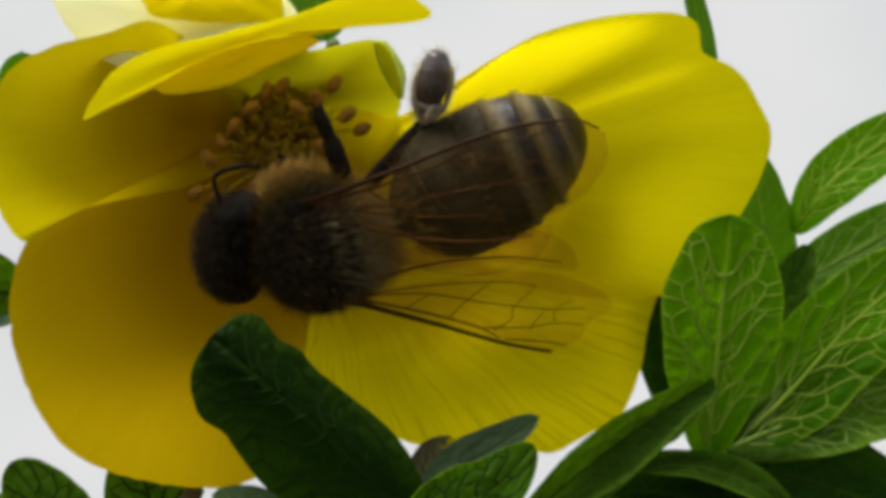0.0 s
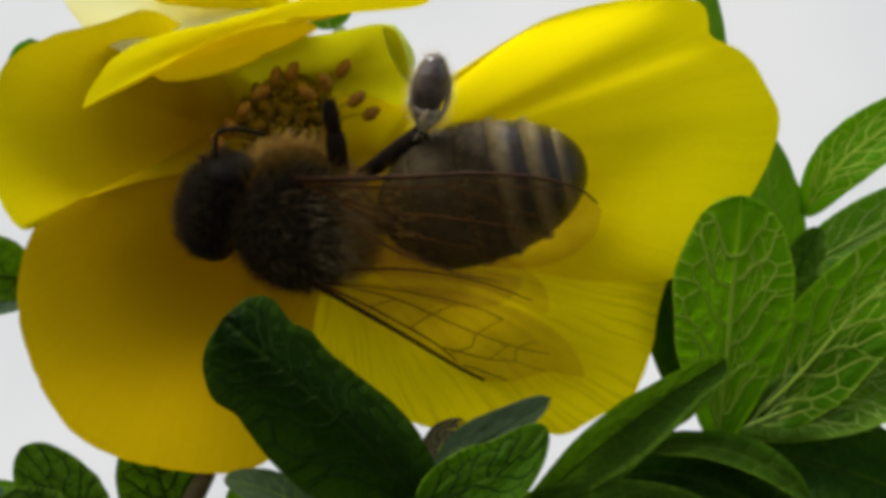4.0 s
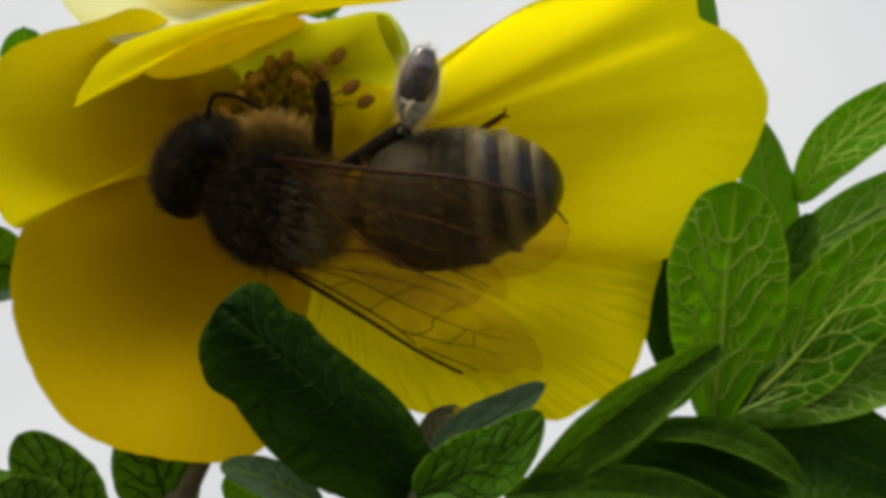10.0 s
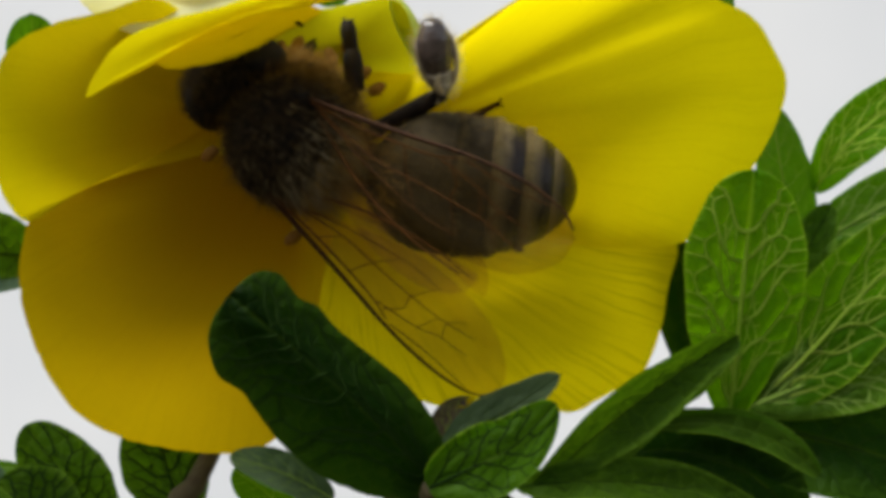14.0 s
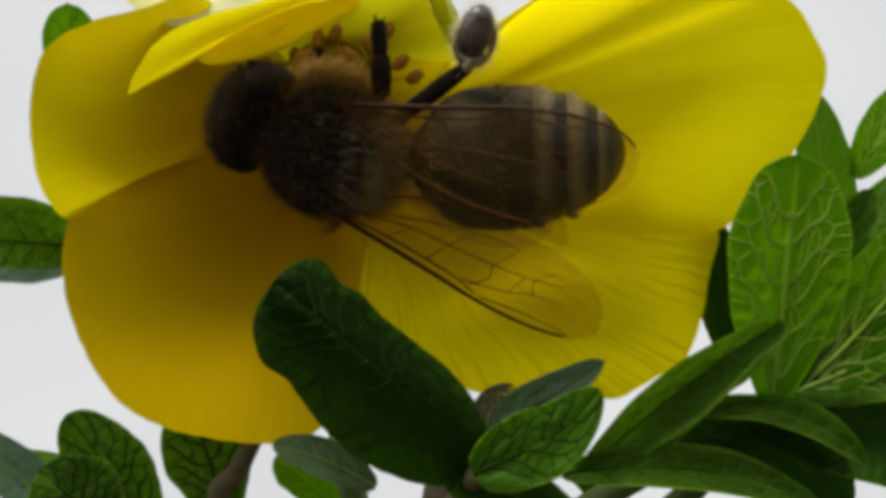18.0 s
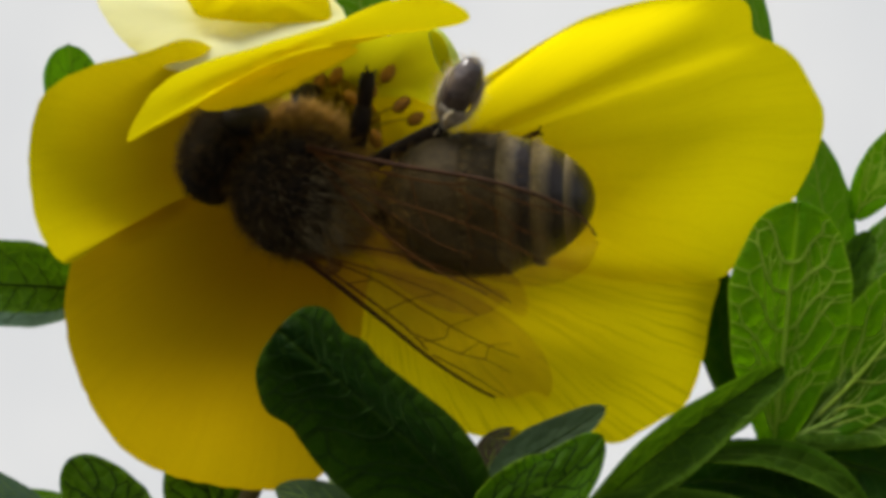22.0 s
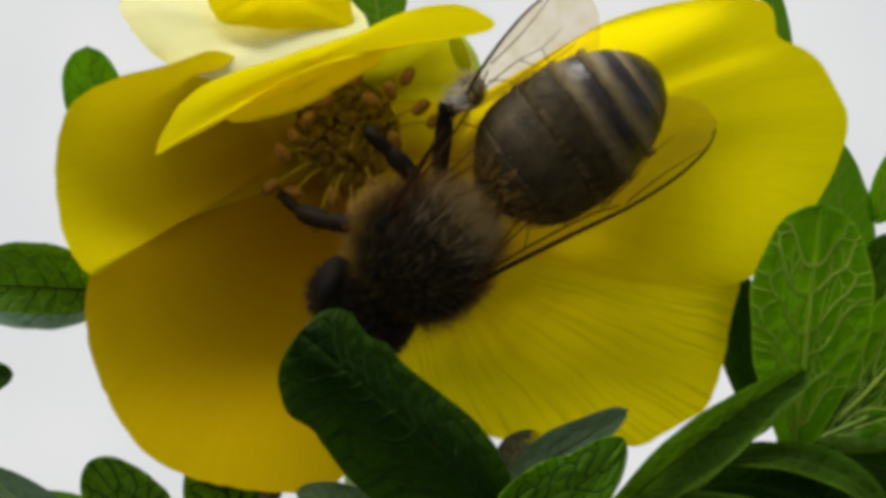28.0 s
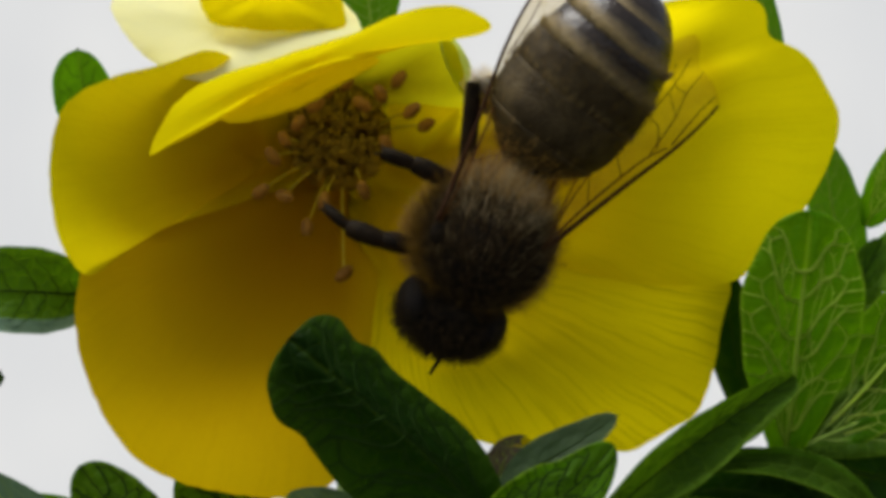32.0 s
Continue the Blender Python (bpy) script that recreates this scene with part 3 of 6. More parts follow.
petal_top = petal("petal", (-3.90, -1.60, 5.65), [(-8.66, -2.40, 2.90), (-8.27, -2.00, 4.04), (-7.71, -1.20, 4.92), (-6.53, -0.40, 5.65), (-5.18, 0.20, 6.19), (-3.03, 0.60, 6.95), (-1.02, 0.80, 7.79), (0.46, 0.80, 7.98), (1.40, 0.40, 7.54), (1.64, 0.00, 7.10), (0.98, -0.50, 6.74), (-0.27, -0.80, 6.57), (-1.67, -1.20, 6.11), (-3.16, -2.20, 5.51), (-5.29, -2.80, 4.58), (-6.79, -2.90, 3.66), (-8.00, -2.70, 3.08)], SHEET, flower, -0.7, 0.08, seed=5.0)
petal("fold", (-4.24, -1.70, 4.94), [(-6.61, -2.20, 4.01), (-6.24, -1.60, 3.88), (-5.01, -1.10, 4.18), (-3.98, -0.80, 4.62), (-2.94, -0.50, 5.31), (-1.91, -0.40, 5.99), (-2.52, -1.60, 5.95), (-4.49, -2.50, 5.18), (-5.98, -2.70, 4.39)], SHEET, petal_top, 0.2, 0.05, seed=6.0)
petal("petal", (-2.73, 8.30, 6.35), [(-7.86, 9.00, 3.78), (-8.17, 7.00, 5.32), (-6.94, 4.50, 6.45), (-4.39, 3.20, 6.94), (-1.83, 2.70, 7.06), (0.29, 2.40, 7.39), (0.97, 3.10, 6.44), (1.06, 4.40, 5.43), (0.61, 6.90, 5.10), (-0.79, 9.70, 5.00), (-3.98, 10.40, 4.23)], BACKLIT, flower, 0.5, 0.10, seed=7.0)
petal("sepal", (0.65, 3.40, 6.49), [(0.19, 2.60, 7.29), (0.58, 2.80, 7.40), (1.03, 3.00, 6.91), (1.27, 3.40, 6.29), (1.13, 4.00, 5.58), (0.85, 3.80, 5.76), (0.41, 3.20, 6.46)], SEPAL, flower, 0.4, 0.05, seed=8.0, count=40, rings=8)


bm = bmesh.new()
blob(bm, (-3.40, 12.00, 4.01), (2.6, 0.9, 2.4), rings=12, sides=20, rough=0.1)
part("receptacle", bm, SEPAL, flower, "green receptacle")
# unseen sepals added behind the petals to block light from the back
for k in range(10):
    a = 2 * math.pi * (k + 0.3) / 10
    ln = 7.5 if k % 2 else 5.5
    if 25 < math.degrees(a) < 125:
        continue
    # longer here to darken the lower petal from behind
    if 170 < math.degrees(a) < 300:
        ln += 1.0
    c0 = Vector((-3.44, 12.60, 3.82))
    d = Vector((math.cos(a), 0, math.sin(a)))
    leaflet("sepal", [c0 + d, c0 + d * ln * 0.4 + Vector((0, -0.8, 0)), c0 + d * ln * 0.7 + Vector((0, -2.6, 0)), c0 + d * ln + Vector((0, -4.6, 0))], 2.3 if k % 2 else 1.5, SEPAL, flower, (0, -1, 0), 0.1, 0, 0.4, seed=40.0 + k, rows=14, cols=6, veins=0)


def heart():
    """Carpel dome and stamens, on the flower's axis."""
    c0 = Vector((-3.70, 7.40, 4.41))
    bm = bmesh.new()
    rnd = random.Random(4)
    blob(bm, c0 + Vector((0, 0.75, 0)), (2.0, 1.1, 2.0), rings=12, sides=20, rough=0.15)
    for k in range(110):
        r, a = 1.85 * math.sqrt((k + 0.5) / 110) + rnd.uniform(-0.09, 0.09), k * 2.39996 + rnd.uniform(-0.2, 0.2)
        p = c0 + Vector((r * math.cos(a), -1.1 * (1 - (r / 1.95) ** 2) + rnd.uniform(-0.08, 0.08), r * math.sin(a)))
        q = rnd.uniform(0.14, 0.24)
        blob(bm, p, (q, q, q * rnd.uniform(1.0, 1.5)), (rnd.uniform(0, 90), 0, rnd.uniform(0, 90)), 6, 8, 0.3)
        if k % 3 == 0:
            tube(bm, [p, p + Vector((rnd.uniform(-0.15, 0.15), -0.35, rnd.uniform(-0.15, 0.15)))], [0.035, 0.05], 5, 4)
    part("carpel_dome", bm, CARPEL, flower, "olive-brown dome of tiny carpels")
    tips = [(-5.51, 2.80, 3.30), (-4.66, 3.00, 4.44), (-5.96, 3.00, 2.11), (-5.15, 3.00, 1.96), (-1.24, 3.40, 6.00), (-0.78, 3.40, 4.92), (-2.47, 3.00, 5.10), (-3.15, 3.60, -0.73), (-4.41, 3.40, 0.90),
            (-3.64, 3.60, 5.73), (-1.85, 3.20, 5.48), (-5.19, 3.40, 3.94), (-1.67, 3.40, 3.74), (-2.45, 3.40, 2.17), (-3.80, 3.20, 1.77), (-0.30, 4.00, 4.49), (-4.08, 3.00, 5.07), (-3.04, 3.40, 5.90)]
    for t in tips:
        t = Vector(t)
        d = Vector((t.x - c0.x, 0, t.z - c0.z))
        foot = c0 + d.normalized() * 1.3 + Vector((0, 0.8, 0))
        bm = bmesh.new()
        tube(bm, [foot, foot.lerp(t, 0.5) + Vector((0, -0.3, 0.1)), t], [0.055, 0.045, 0.035], 6, 8)
        st = part("stamen", bm, FILAMENT, flower)
        bm = bmesh.new()
        tilt = (rnd.uniform(-30, 30), rnd.uniform(-80, 80), rnd.uniform(-20, 20))
        blob(bm, t, (0.23, 0.23, 0.38), tilt, 10, 12, 0.12)
        blob(bm, t + Vector((0.05, -0.08, 0.0)), (0.15, 0.16, 0.32), tilt, 8, 10, 0.12)
        part("anther", bm, ANTHER, st, "orange-brown anther")


heart()

flower_behind = tagged(empty("flower"), "yellow cinquefoil flower behind, one petal coloured pale as if sunlit", "flower")
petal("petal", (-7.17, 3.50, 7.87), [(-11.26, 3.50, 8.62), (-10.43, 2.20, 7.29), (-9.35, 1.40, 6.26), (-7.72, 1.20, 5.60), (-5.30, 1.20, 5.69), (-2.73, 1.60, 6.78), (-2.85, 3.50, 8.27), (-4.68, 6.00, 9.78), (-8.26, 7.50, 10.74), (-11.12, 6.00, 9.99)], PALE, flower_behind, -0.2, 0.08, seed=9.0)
petal("petal", (-5.73, 3.00, 8.95), [(-7.76, 2.60, 7.90), (-6.77, 2.20, 7.52), (-5.41, 2.00, 7.38), (-3.91, 2.20, 7.45), (-3.08, 2.60, 7.71), (-3.61, 3.20, 9.38), (-5.22, 3.60, 10.85), (-6.99, 3.60, 11.04), (-8.20, 3.20, 9.57)], SHEET, flower_behind, -0.5, 0.08, seed=10.0)

# ---- shrub ----
shrub = tagged(empty("shrub"), "green shrubby cinquefoil branch with small net-veined leaflets", "shrub")
shoot = tagged(empty("shrub"), "more distant cinquefoil shoots with dark green leaflets", "shrub")

leaflet("leaflet", [(11.12, -0.30, -6.43), (11.22, -1.00, -3.85), (11.33, -1.60, -1.02), (11.48, -1.90, 1.36)], 1.84, BRIGHT, shrub, (-0.1, -1, 0.25), 0.10, 0, 0.60, "bright translucent leaflet with pale net veins", seed=1.0, net=6)
leaflet("leaflet", [(11.80, 0.20, -6.24), (13.79, 0.40, -4.48), (16.17, 0.60, -1.93), (19.32, 1.00, 0.58)], 1.65, BRIGHT, shrub, (0.1, -1, 0.3), 0.18, 0, 0.55, seed=2.0, net=7)
leaflet("leaflet", [(11.84, 0.00, -6.12), (14.43, 0.40, -5.16), (17.17, 0.80, -4.18), (20.33, 1.20, -3.27)], 1.6, OLIVE, shrub, (0.1, -1, 0.4), 0.2, 0, 0.55, seed=3.0, rib=MIDRIB, net=7)
leaflet("leaflet", [(10.77, 0.60, -6.38), (13.08, 0.20, -6.88), (15.78, 0.00, -7.59), (19.07, 0.00, -8.88)], 1.9, SHADED_LEAF, shrub, (0, -1, 0.3), 0.2, 0, 0.5, seed=4.0, rib=DARKRIB)
leaflet("leaflet", [(8.52, -0.80, -6.64), (10.59, -1.20, -6.50), (12.29, -1.50, -6.99), (13.63, -1.60, -8.00)], 0.55, OLIVE, shrub, (-0.2, -1, 0.6), 0.5, 0, 0.55, "narrow half-folded leaflet with a light edge", seed=5.0, rib=DARKRIB, margin=MID, side=-1, veins=0)
leaflet("leaflet", [(4.84, -0.80, -8.87), (6.66, -1.40, -6.91), (8.53, -1.90, -5.35), (9.97, -2.10, -4.29), (10.99, -2.00, -3.71)], 0.85, OLIVE, shrub, (0.3, -1, 0.1), 0.6, 0, 0.5, "dark young leaflet still folded lengthwise, blunt tip", seed=6.0, rib=DARKRIB, prof=(0.4, 0.7, 0.95, 1.05, 1.0, 0.8, 0.65, 0.6, 0.6))
leaflet("leaflet", [(6.74, -0.60, -8.11), (8.67, -1.00, -5.63), (9.88, -1.20, -4.72), (10.86, -1.60, -4.02)], 0.8, OLIVE, shrub, (0.3, -1, 0.1), 0.5, 0, 0.45, seed=6.5, rib=DARKRIB)
leaflet("leaflet", [(4.37, -1.20, -8.47), (6.81, -1.60, -8.19), (9.59, -1.80, -8.43), (12.21, -1.80, -9.39)], 0.75, OLIVE, shrub, (0, -1, 0.5), 0.4, 0, 0.5, seed=7.0, rib=DARKRIB)
leaflet("leaflet", [(7.67, -0.40, -7.51), (9.81, -0.60, -7.48), (11.79, -0.60, -8.21), (13.41, -0.60, -9.83)], 1.5, SHADED_LEAF, shrub, (0, -1, 0.2), 0.3, 0, 0.5, seed=8.0, rib=DARKRIB)
leaflet("leaflet", [(14.48, 3.60, -1.20), (13.95, 3.20, 0.39), (13.55, 3.00, 2.15), (13.30, 3.00, 3.88)], 1.05, MID, shrub, (0.2, -1, 0.1), 0.2, 0, 0.45, seed=9.0, rib=MIDRIB)
leaflet("leaflet", [(14.85, 3.20, 0.95), (15.70, 2.60, 2.45), (17.20, 2.40, 3.75), (19.45, 2.60, 5.20)], 1.05, BRIGHT, shrub, (-0.2, -1, 0.3), 0.12, 0, 0.55, seed=10.0, net=6)
leaflet("leaflet", [(14.36, 3.40, -1.30), (15.86, 3.20, -0.32), (18.10, 3.40, 0.95), (20.97, 3.60, 2.45)], 1.08, MID, shrub, (0, -1, 0.6), 0.2, 0, 0.55, seed=11.0, rib=MIDRIB, net=6)
leaflet("leaflet", [(12.40, 1.90, -4.60), (13.40, 2.10, -2.90), (14.35, 2.40, -1.10), (15.30, 2.80, 0.50)], 0.95, OLIVE, shrub, (0.2, -1, 0.1), 0.2, 0, 0.5, seed=36.0, rib=DARKRIB)
leaflet("leaflet", [(2.00, -1.60, -8.48), (0.09, -2.40, -6.23), (-1.79, -2.80, -4.52), (-3.05, -3.00, -3.46), (-4.25, -3.10, -2.45)], 1.85, SHADED_LEAF, shrub, (-0.1, -1, 0.15), 0.0, 0.3, 0.66, "broad green leaflet with a rounded wavy tip, shade put into its colour", seed=12.0, rows=46, cols=16, prof=(0.35, 1.10, 1.36, 1.38, 1.27, 1.13, 1.14, 1.08, 1.02), prof_r=(0.2, 0.60, 0.72, 0.70, 0.66, 0.72, 0.66, 0.82, 0.92), rib=DARKRIB, net=8, pucker=0.04)
leaflet("leaflet", [(1.65, -2.20, -8.33), (2.95, -2.50, -7.63), (4.26, -2.40, -6.97), (5.48, -1.90, -5.77)], 1.12, MID, shrub, (0.3, -1, 0.3), 0.12, 0, 0.45, "small leaflet folded along its midrib, light green edge", seed=13.0, rib=DARKRIB, margin=BRIGHT, side=-1, net=5, pucker=0.05)
leaflet("leaflet", [(2.03, -1.30, -7.63), (3.03, -1.20, -6.68), (4.31, -1.20, -5.93), (5.65, -1.60, -4.94)], 0.72, DULL, shrub, (0.2, -1, 0.8), 0.25, 0, 0.5, "dull grey-green inner half of a folded leaflet", seed=14.0, rib=DARKRIB)
leaflet("leaflet", [(0.65, -1.40, -8.02), (1.86, -1.50, -8.57), (3.25, -1.50, -9.21), (5.17, -1.40, -10.19)], 1.1, SHADED_LEAF, shrub, (0, -1, 0.3), 0.15, 0, 0.5, seed=35.0, rib=DARKRIB)
leaflet("leaflet", [(-1.42, 0.00, -9.10), (-2.49, -0.20, -8.46), (-3.57, -0.30, -8.01), (-4.69, -0.30, -7.71)], 0.7, DULL, shrub, (0, -1, 0.8), 0.2, 0, 0.5, seed=15.0, rib=MIDRIB)
leaflet("leaflet", [(-2.72, 1.60, -10.27), (-3.64, 1.40, -9.28), (-4.39, 1.40, -8.71), (-4.86, 1.40, -8.43)], 0.7, BRIGHT, shrub, (0, -1, 0.4), 0.2, 0, 0.5, seed=16.0)
leaflet("leaflet", [(-8.79, 1.60, -11.21), (-9.70, 1.20, -9.60), (-10.42, 1.00, -8.44), (-11.61, 1.00, -6.94)], 1.42, OLIVE, shrub, (-0.1, -1, 0.2), 0.12, 0, 0.55, seed=17.0, rib=DARKRIB, net=6, pucker=0.05)
leaflet("leaflet", [(-9.58, 0.40, -11.28), (-10.61, 0.20, -10.13), (-11.28, 0.00, -9.35), (-12.19, 0.00, -8.62)], 1.6, OLIVE, shrub, (0, -1, 0.3), 0.15, 0, 0.55, seed=18.0, rib=DARKRIB, net=6, pucker=0.05)
leaflet("leaflet", [(-6.37, 1.80, -10.88), (-6.84, 1.80, -9.35), (-7.28, 1.80, -7.83), (-7.50, 1.80, -6.30)], 1.45, OLIVE, shrub, (0, -1, 0.2), 0.15, 0, 0.6, seed=19.0, rib=DARKRIB, net=6, pucker=0.05)
leaflet("leaflet", [(-12.01, 3.60, -1.47), (-12.99, 2.60, -1.34), (-14.82, 1.80, -1.22), (-17.46, 1.80, -1.13)], 1.5, OLIVE, shrub, (0, -1, 0.2), 0.18, 0, 0.5, "dark leaflet with a silvery rolled margin", seed=20.0, margin=SILVER, side=-1, rib=DARKRIB)
leaflet("leaflet", [(-12.23, 7.50, 3.02), (-12.74, 7.00, 4.68), (-13.02, 6.50, 6.10), (-13.09, 6.00, 7.45)], 1.15, MID, shoot, (0, -1, 0.2), 0.15, 0, 0.6, seed=21.0, rib=DARKRIB)
leaflet("leaflet", [(-2.76, 14.00, 9.29), (-2.86, 14.00, 10.39), (-3.05, 14.00, 11.73), (-3.30, 14.00, 13.92)], 1.4, MID, shoot, (0, -1, 0.1), 0.15, 0, 0.5, seed=22.0, rib=MIDRIB)
leaflet("leaflet", [(12.22, 4.00, 5.99), (11.82, 4.00, 7.58), (11.42, 4.00, 9.17), (11.12, 4.00, 10.75)], 0.45, MID, shoot, (0.3, -1, 0), 0.2, 0, 0.5, seed=23.0, rib=MIDRIB)
leaflet("leaflet", [(10.60, 2.20, -5.69), (10.25, 2.00, -3.96), (9.95, 2.00, -2.44), (9.85, 2.00, -0.55)], 0.85, SHADED_LEAF, shrub, (-0.3, -1, 0), 0.2, 0, 0.5, seed=24.0, rib=DARKRIB)

leaflet("leaflet", [(-19.01, 6.00, -5.81), (-17.97, 6.00, -5.19), (-16.93, 6.00, -4.77), (-15.81, 6.00, -4.60)], 0.75, SHADED_LEAF, shoot, (0, -1, 0.2), 0.15, 0, 0.55, seed=31.0, rib=DARKRIB)
leaflet("leaflet", [(-13.08, 7.00, -12.49), (-14.35, 7.00, -11.00), (-15.63, 7.00, -9.73), (-17.54, 7.00, -8.24)], 1.0, SILVER, shoot, (0, -1, 0.4), 0.15, 0, 0.55, seed=32.0, rib=MIDRIB)
leaflet("leaflet", [(-17.93, 8.00, -10.56), (-16.63, 8.00, -9.80), (-15.32, 8.00, -9.58), (-13.80, 8.00, -9.58)], 0.35, MID, shoot, (0, -1, 0.4), 0.15, 0, 0.55, seed=33.0, rib=MIDRIB)
leaflet("leaflet", [(2.00, 0.40, -7.98), (2.09, 0.40, -7.25), (2.37, 0.40, -6.52), (3.10, 0.40, -5.97)], 0.6, STEMLEAF, shrub, (0, -1, 0.2), 0.15, 0, 0.55, "small withered brown-grey stipule", seed=34.0)
bm = bmesh.new()
tube(bm, [(1.81, -1.80, -8.32), (1.13, 0.00, -9.93), (0.29, 2.00, -13.63), (-3, 6, -60), (0, 10, -180)], [0.35, 0.5, 0.7, 1.2, 2.0], 10, 40)
part("stem", bm, STEM, shrub)
bm = bmesh.new()
tube(bm, [(11.52, -0.20, -6.28), (9.40, 0.20, -7.61), (5.92, 0.40, -9.48), (2.21, 1.60, -12.57)], [0.28, 0.35, 0.45, 0.6], 10, 24)
part("stem", bm, GREEN_STEM, shrub)
bm = bmesh.new()
tube(bm, [(-5.52, 1.40, -7.77), (-6.09, 1.40, -8.90), (-6.70, 1.60, -10.26), (-4.86, 3.00, -15.87), (-4, 5, -40)], [0.3, 0.35, 0.4, 0.7, 1.0], 10, 24)
part("stem", bm, STEM, shrub)
bm = bmesh.new()
tube(bm, [(-3.47, 13.00, 4.09), (-3.73, 17.00, 2.08), (-3.66, 16.00, -4.03), (-2.42, 3.00, -10.86), (-2, 4, -30)], [0.5, 0.45, 0.5, 0.6, 0.8], 10, 24)
part("stem", bm, GREEN_STEM, shrub)
bm = bmesh.new()
tube(bm, [(14.62, 3.40, -0.80), (13.32, 2.60, -3.33), (11.75, 0.80, -6.22), (6.82, 2.00, -11.73)], [0.3, 0.35, 0.4, 0.5], 10, 24)
part("stem", bm, GREEN_STEM, shrub)
bm = bmesh.new()
tube(bm, [(-2.36, 15.00, 9.46), (-3.25, 17.50, 6.26), (-3.79, 18.00, -1.55), (-3.40, 12.00, -13.13), (-2, 10, -60), (3, 14, -180)], [0.3, 0.35, 0.5, 0.7, 1.0, 1.8], 10, 40)
part("stem", bm, GREEN_STEM, shoot)


# ---- honey bee: +x ahead, +y its left, +z its back, origin in the thorax ----
def hairs(bm, centre, radii, count, length, seed, lean=(-0.5, 0, 0.2), zmin=-0.4, thick=0.016, xr=(-1, 1), zmax=1.0):
    """Fine hairs on an ellipsoid."""
    rnd = random.Random(seed)
    c, done = Vector(centre), 0
    while done < count:
        d = Vector((rnd.gauss(0, 1), rnd.gauss(0, 1), rnd.gauss(0, 1))).normalized()
        if d.z < zmin or d.z > zmax or not xr[0] <= d.x <= xr[1]:
            continue
        done += 1
        root = c + Vector((d.x * radii[0], d.y * radii[1], d.z * radii[2])) * 0.97
        n = Vector((d.x / radii[0], d.y / radii[1], d.z / radii[2])).normalized()
        g = (n + Vector(lean) * rnd.uniform(0.4, 1.3) + 0.35 * Vector((rnd.gauss(0, 1), rnd.gauss(0, 1), rnd.gauss(0, 1)))).normalized()
        ln = length * rnd.uniform(0.5, 1.25)
        a = g.orthogonal().normalized() * thick
        b = g.cross(a)
        ring = [bm.verts.new(root + v) for v in (a, -0.5 * a + 0.87 * b, -0.5 * a - 0.87 * b)]
        bend = root + g * ln * 0.55 + Vector((rnd.gauss(0, 1), rnd.gauss(0, 1), rnd.gauss(0, 1))) * 0.05 * ln
        midr = [bm.verts.new(bend + v * 0.8) for v in (a, -0.5 * a + 0.87 * b, -0.5 * a - 0.87 * b)]
        tip = bm.verts.new(root + g * ln + Vector(lean) * 0.15 * ln)
        for k in range(3):
            bm.faces.new((ring[k], ring[(k + 1) % 3], midr[(k + 1) % 3], midr[k]))
            bm.faces.new((midr[k], midr[(k + 1) % 3], tip))


bee = tagged(empty("honey_bee"), "dark brown honey bee with tan banded abdomen, foraging in the flower", "bee")

bm = bmesh.new()
blob(bm, (0, 0, 0), (2.2, 2.1, 1.85), rings=22, sides=30, rough=0.05)
blob(bm, (-1.4, 0, 0.5), (0.7, 1.0, 0.65), rings=12, sides=18, rough=0.05)
blob(bm, (0.25, -1.0, -1.0), (1.6, 1.3, 1.0), rings=14, sides=20, rough=0.08)
blob(bm, (0.25, 1.0, -1.0), (1.6, 1.3, 1.0), rings=14, sides=20, rough=0.08)
for s in (-1, 1):
    blob(bm, (0.25, 1.62 * s, 1.0), (0.5, 0.36, 0.3), rings=8, sides=12)
thorax = part("thorax", bm, HEADBLACK, bee, "black thorax under ochre fur")
bm = bmesh.new()
hairs(bm, (0, 0, 0), (2.2, 2.1, 1.85), 4200, 0.42, 1, (-0.5, 0, 0.1), -0.75, 0.0075, (-1, 1), 0.62)
part("fur", bm, BROWNFUZZ, thorax, "short brown fur on the flanks")
bm = bmesh.new()
hairs(bm, (0, 0, 0), (2.2, 2.1, 1.85), 5200, 0.34, 2, (-0.8, 0, 0.0), 0.2, 0.007)
part("fur", bm, DARKFUZZ, thorax, "dark fur on the back")
bm = bmesh.new()
hairs(bm, (0, 0, 0), (2.2, 2.1, 1.85), 1700, 0.5, 12, (-1.0, 0, 0.1), 0.25, 0.0065, (-0.98, 0.75))
part("fur", bm, BROWNFUZZ, thorax, "brown hairs scattered over the back")
bm = bmesh.new()
hairs(bm, (-0.5, 0, 0.35), (1.6, 1.75, 1.5), 300, 0.75, 15, (-1.3, 0, 0.1), 0.2, 0.008, (-1, 0.1))
hairs(bm, (0, 0, 0.1), (2.15, 2.05, 1.78), 170, 0.6, 17, (-1.2, 0, 0.1), 0.25, 0.007, (-0.95, 0.6))
hairs(bm, (-1.15, 0, 0.5), (0.95, 1.25, 0.85), 300, 0.95, 3, (-1.3, 0, 0.1), -0.1, 0.008, (-1, 0.1))
part("fur", bm, GREYFUZZ, thorax, "long pale hairs combed back over the scutellum")
bm = bmesh.new()
hairs(bm, (-1.1, 0, 0.35), (1.05, 1.5, 1.0), 900, 0.85, 19, (-1.1, 0, 0.1), -0.4, 0.007, (-1, 0.0))
part("fur", bm, FUZZ, thorax, "ochre tuft between thorax and abdomen")
bm = bmesh.new()
for s in (-1, 1):
    hairs(bm, (0.25, 1.0 * s, -1.0), (1.6, 1.35, 1.0), 2300, 0.6, 16 + s, (-0.2, 0.2 * s, 0.1), -0.5, 0.009)
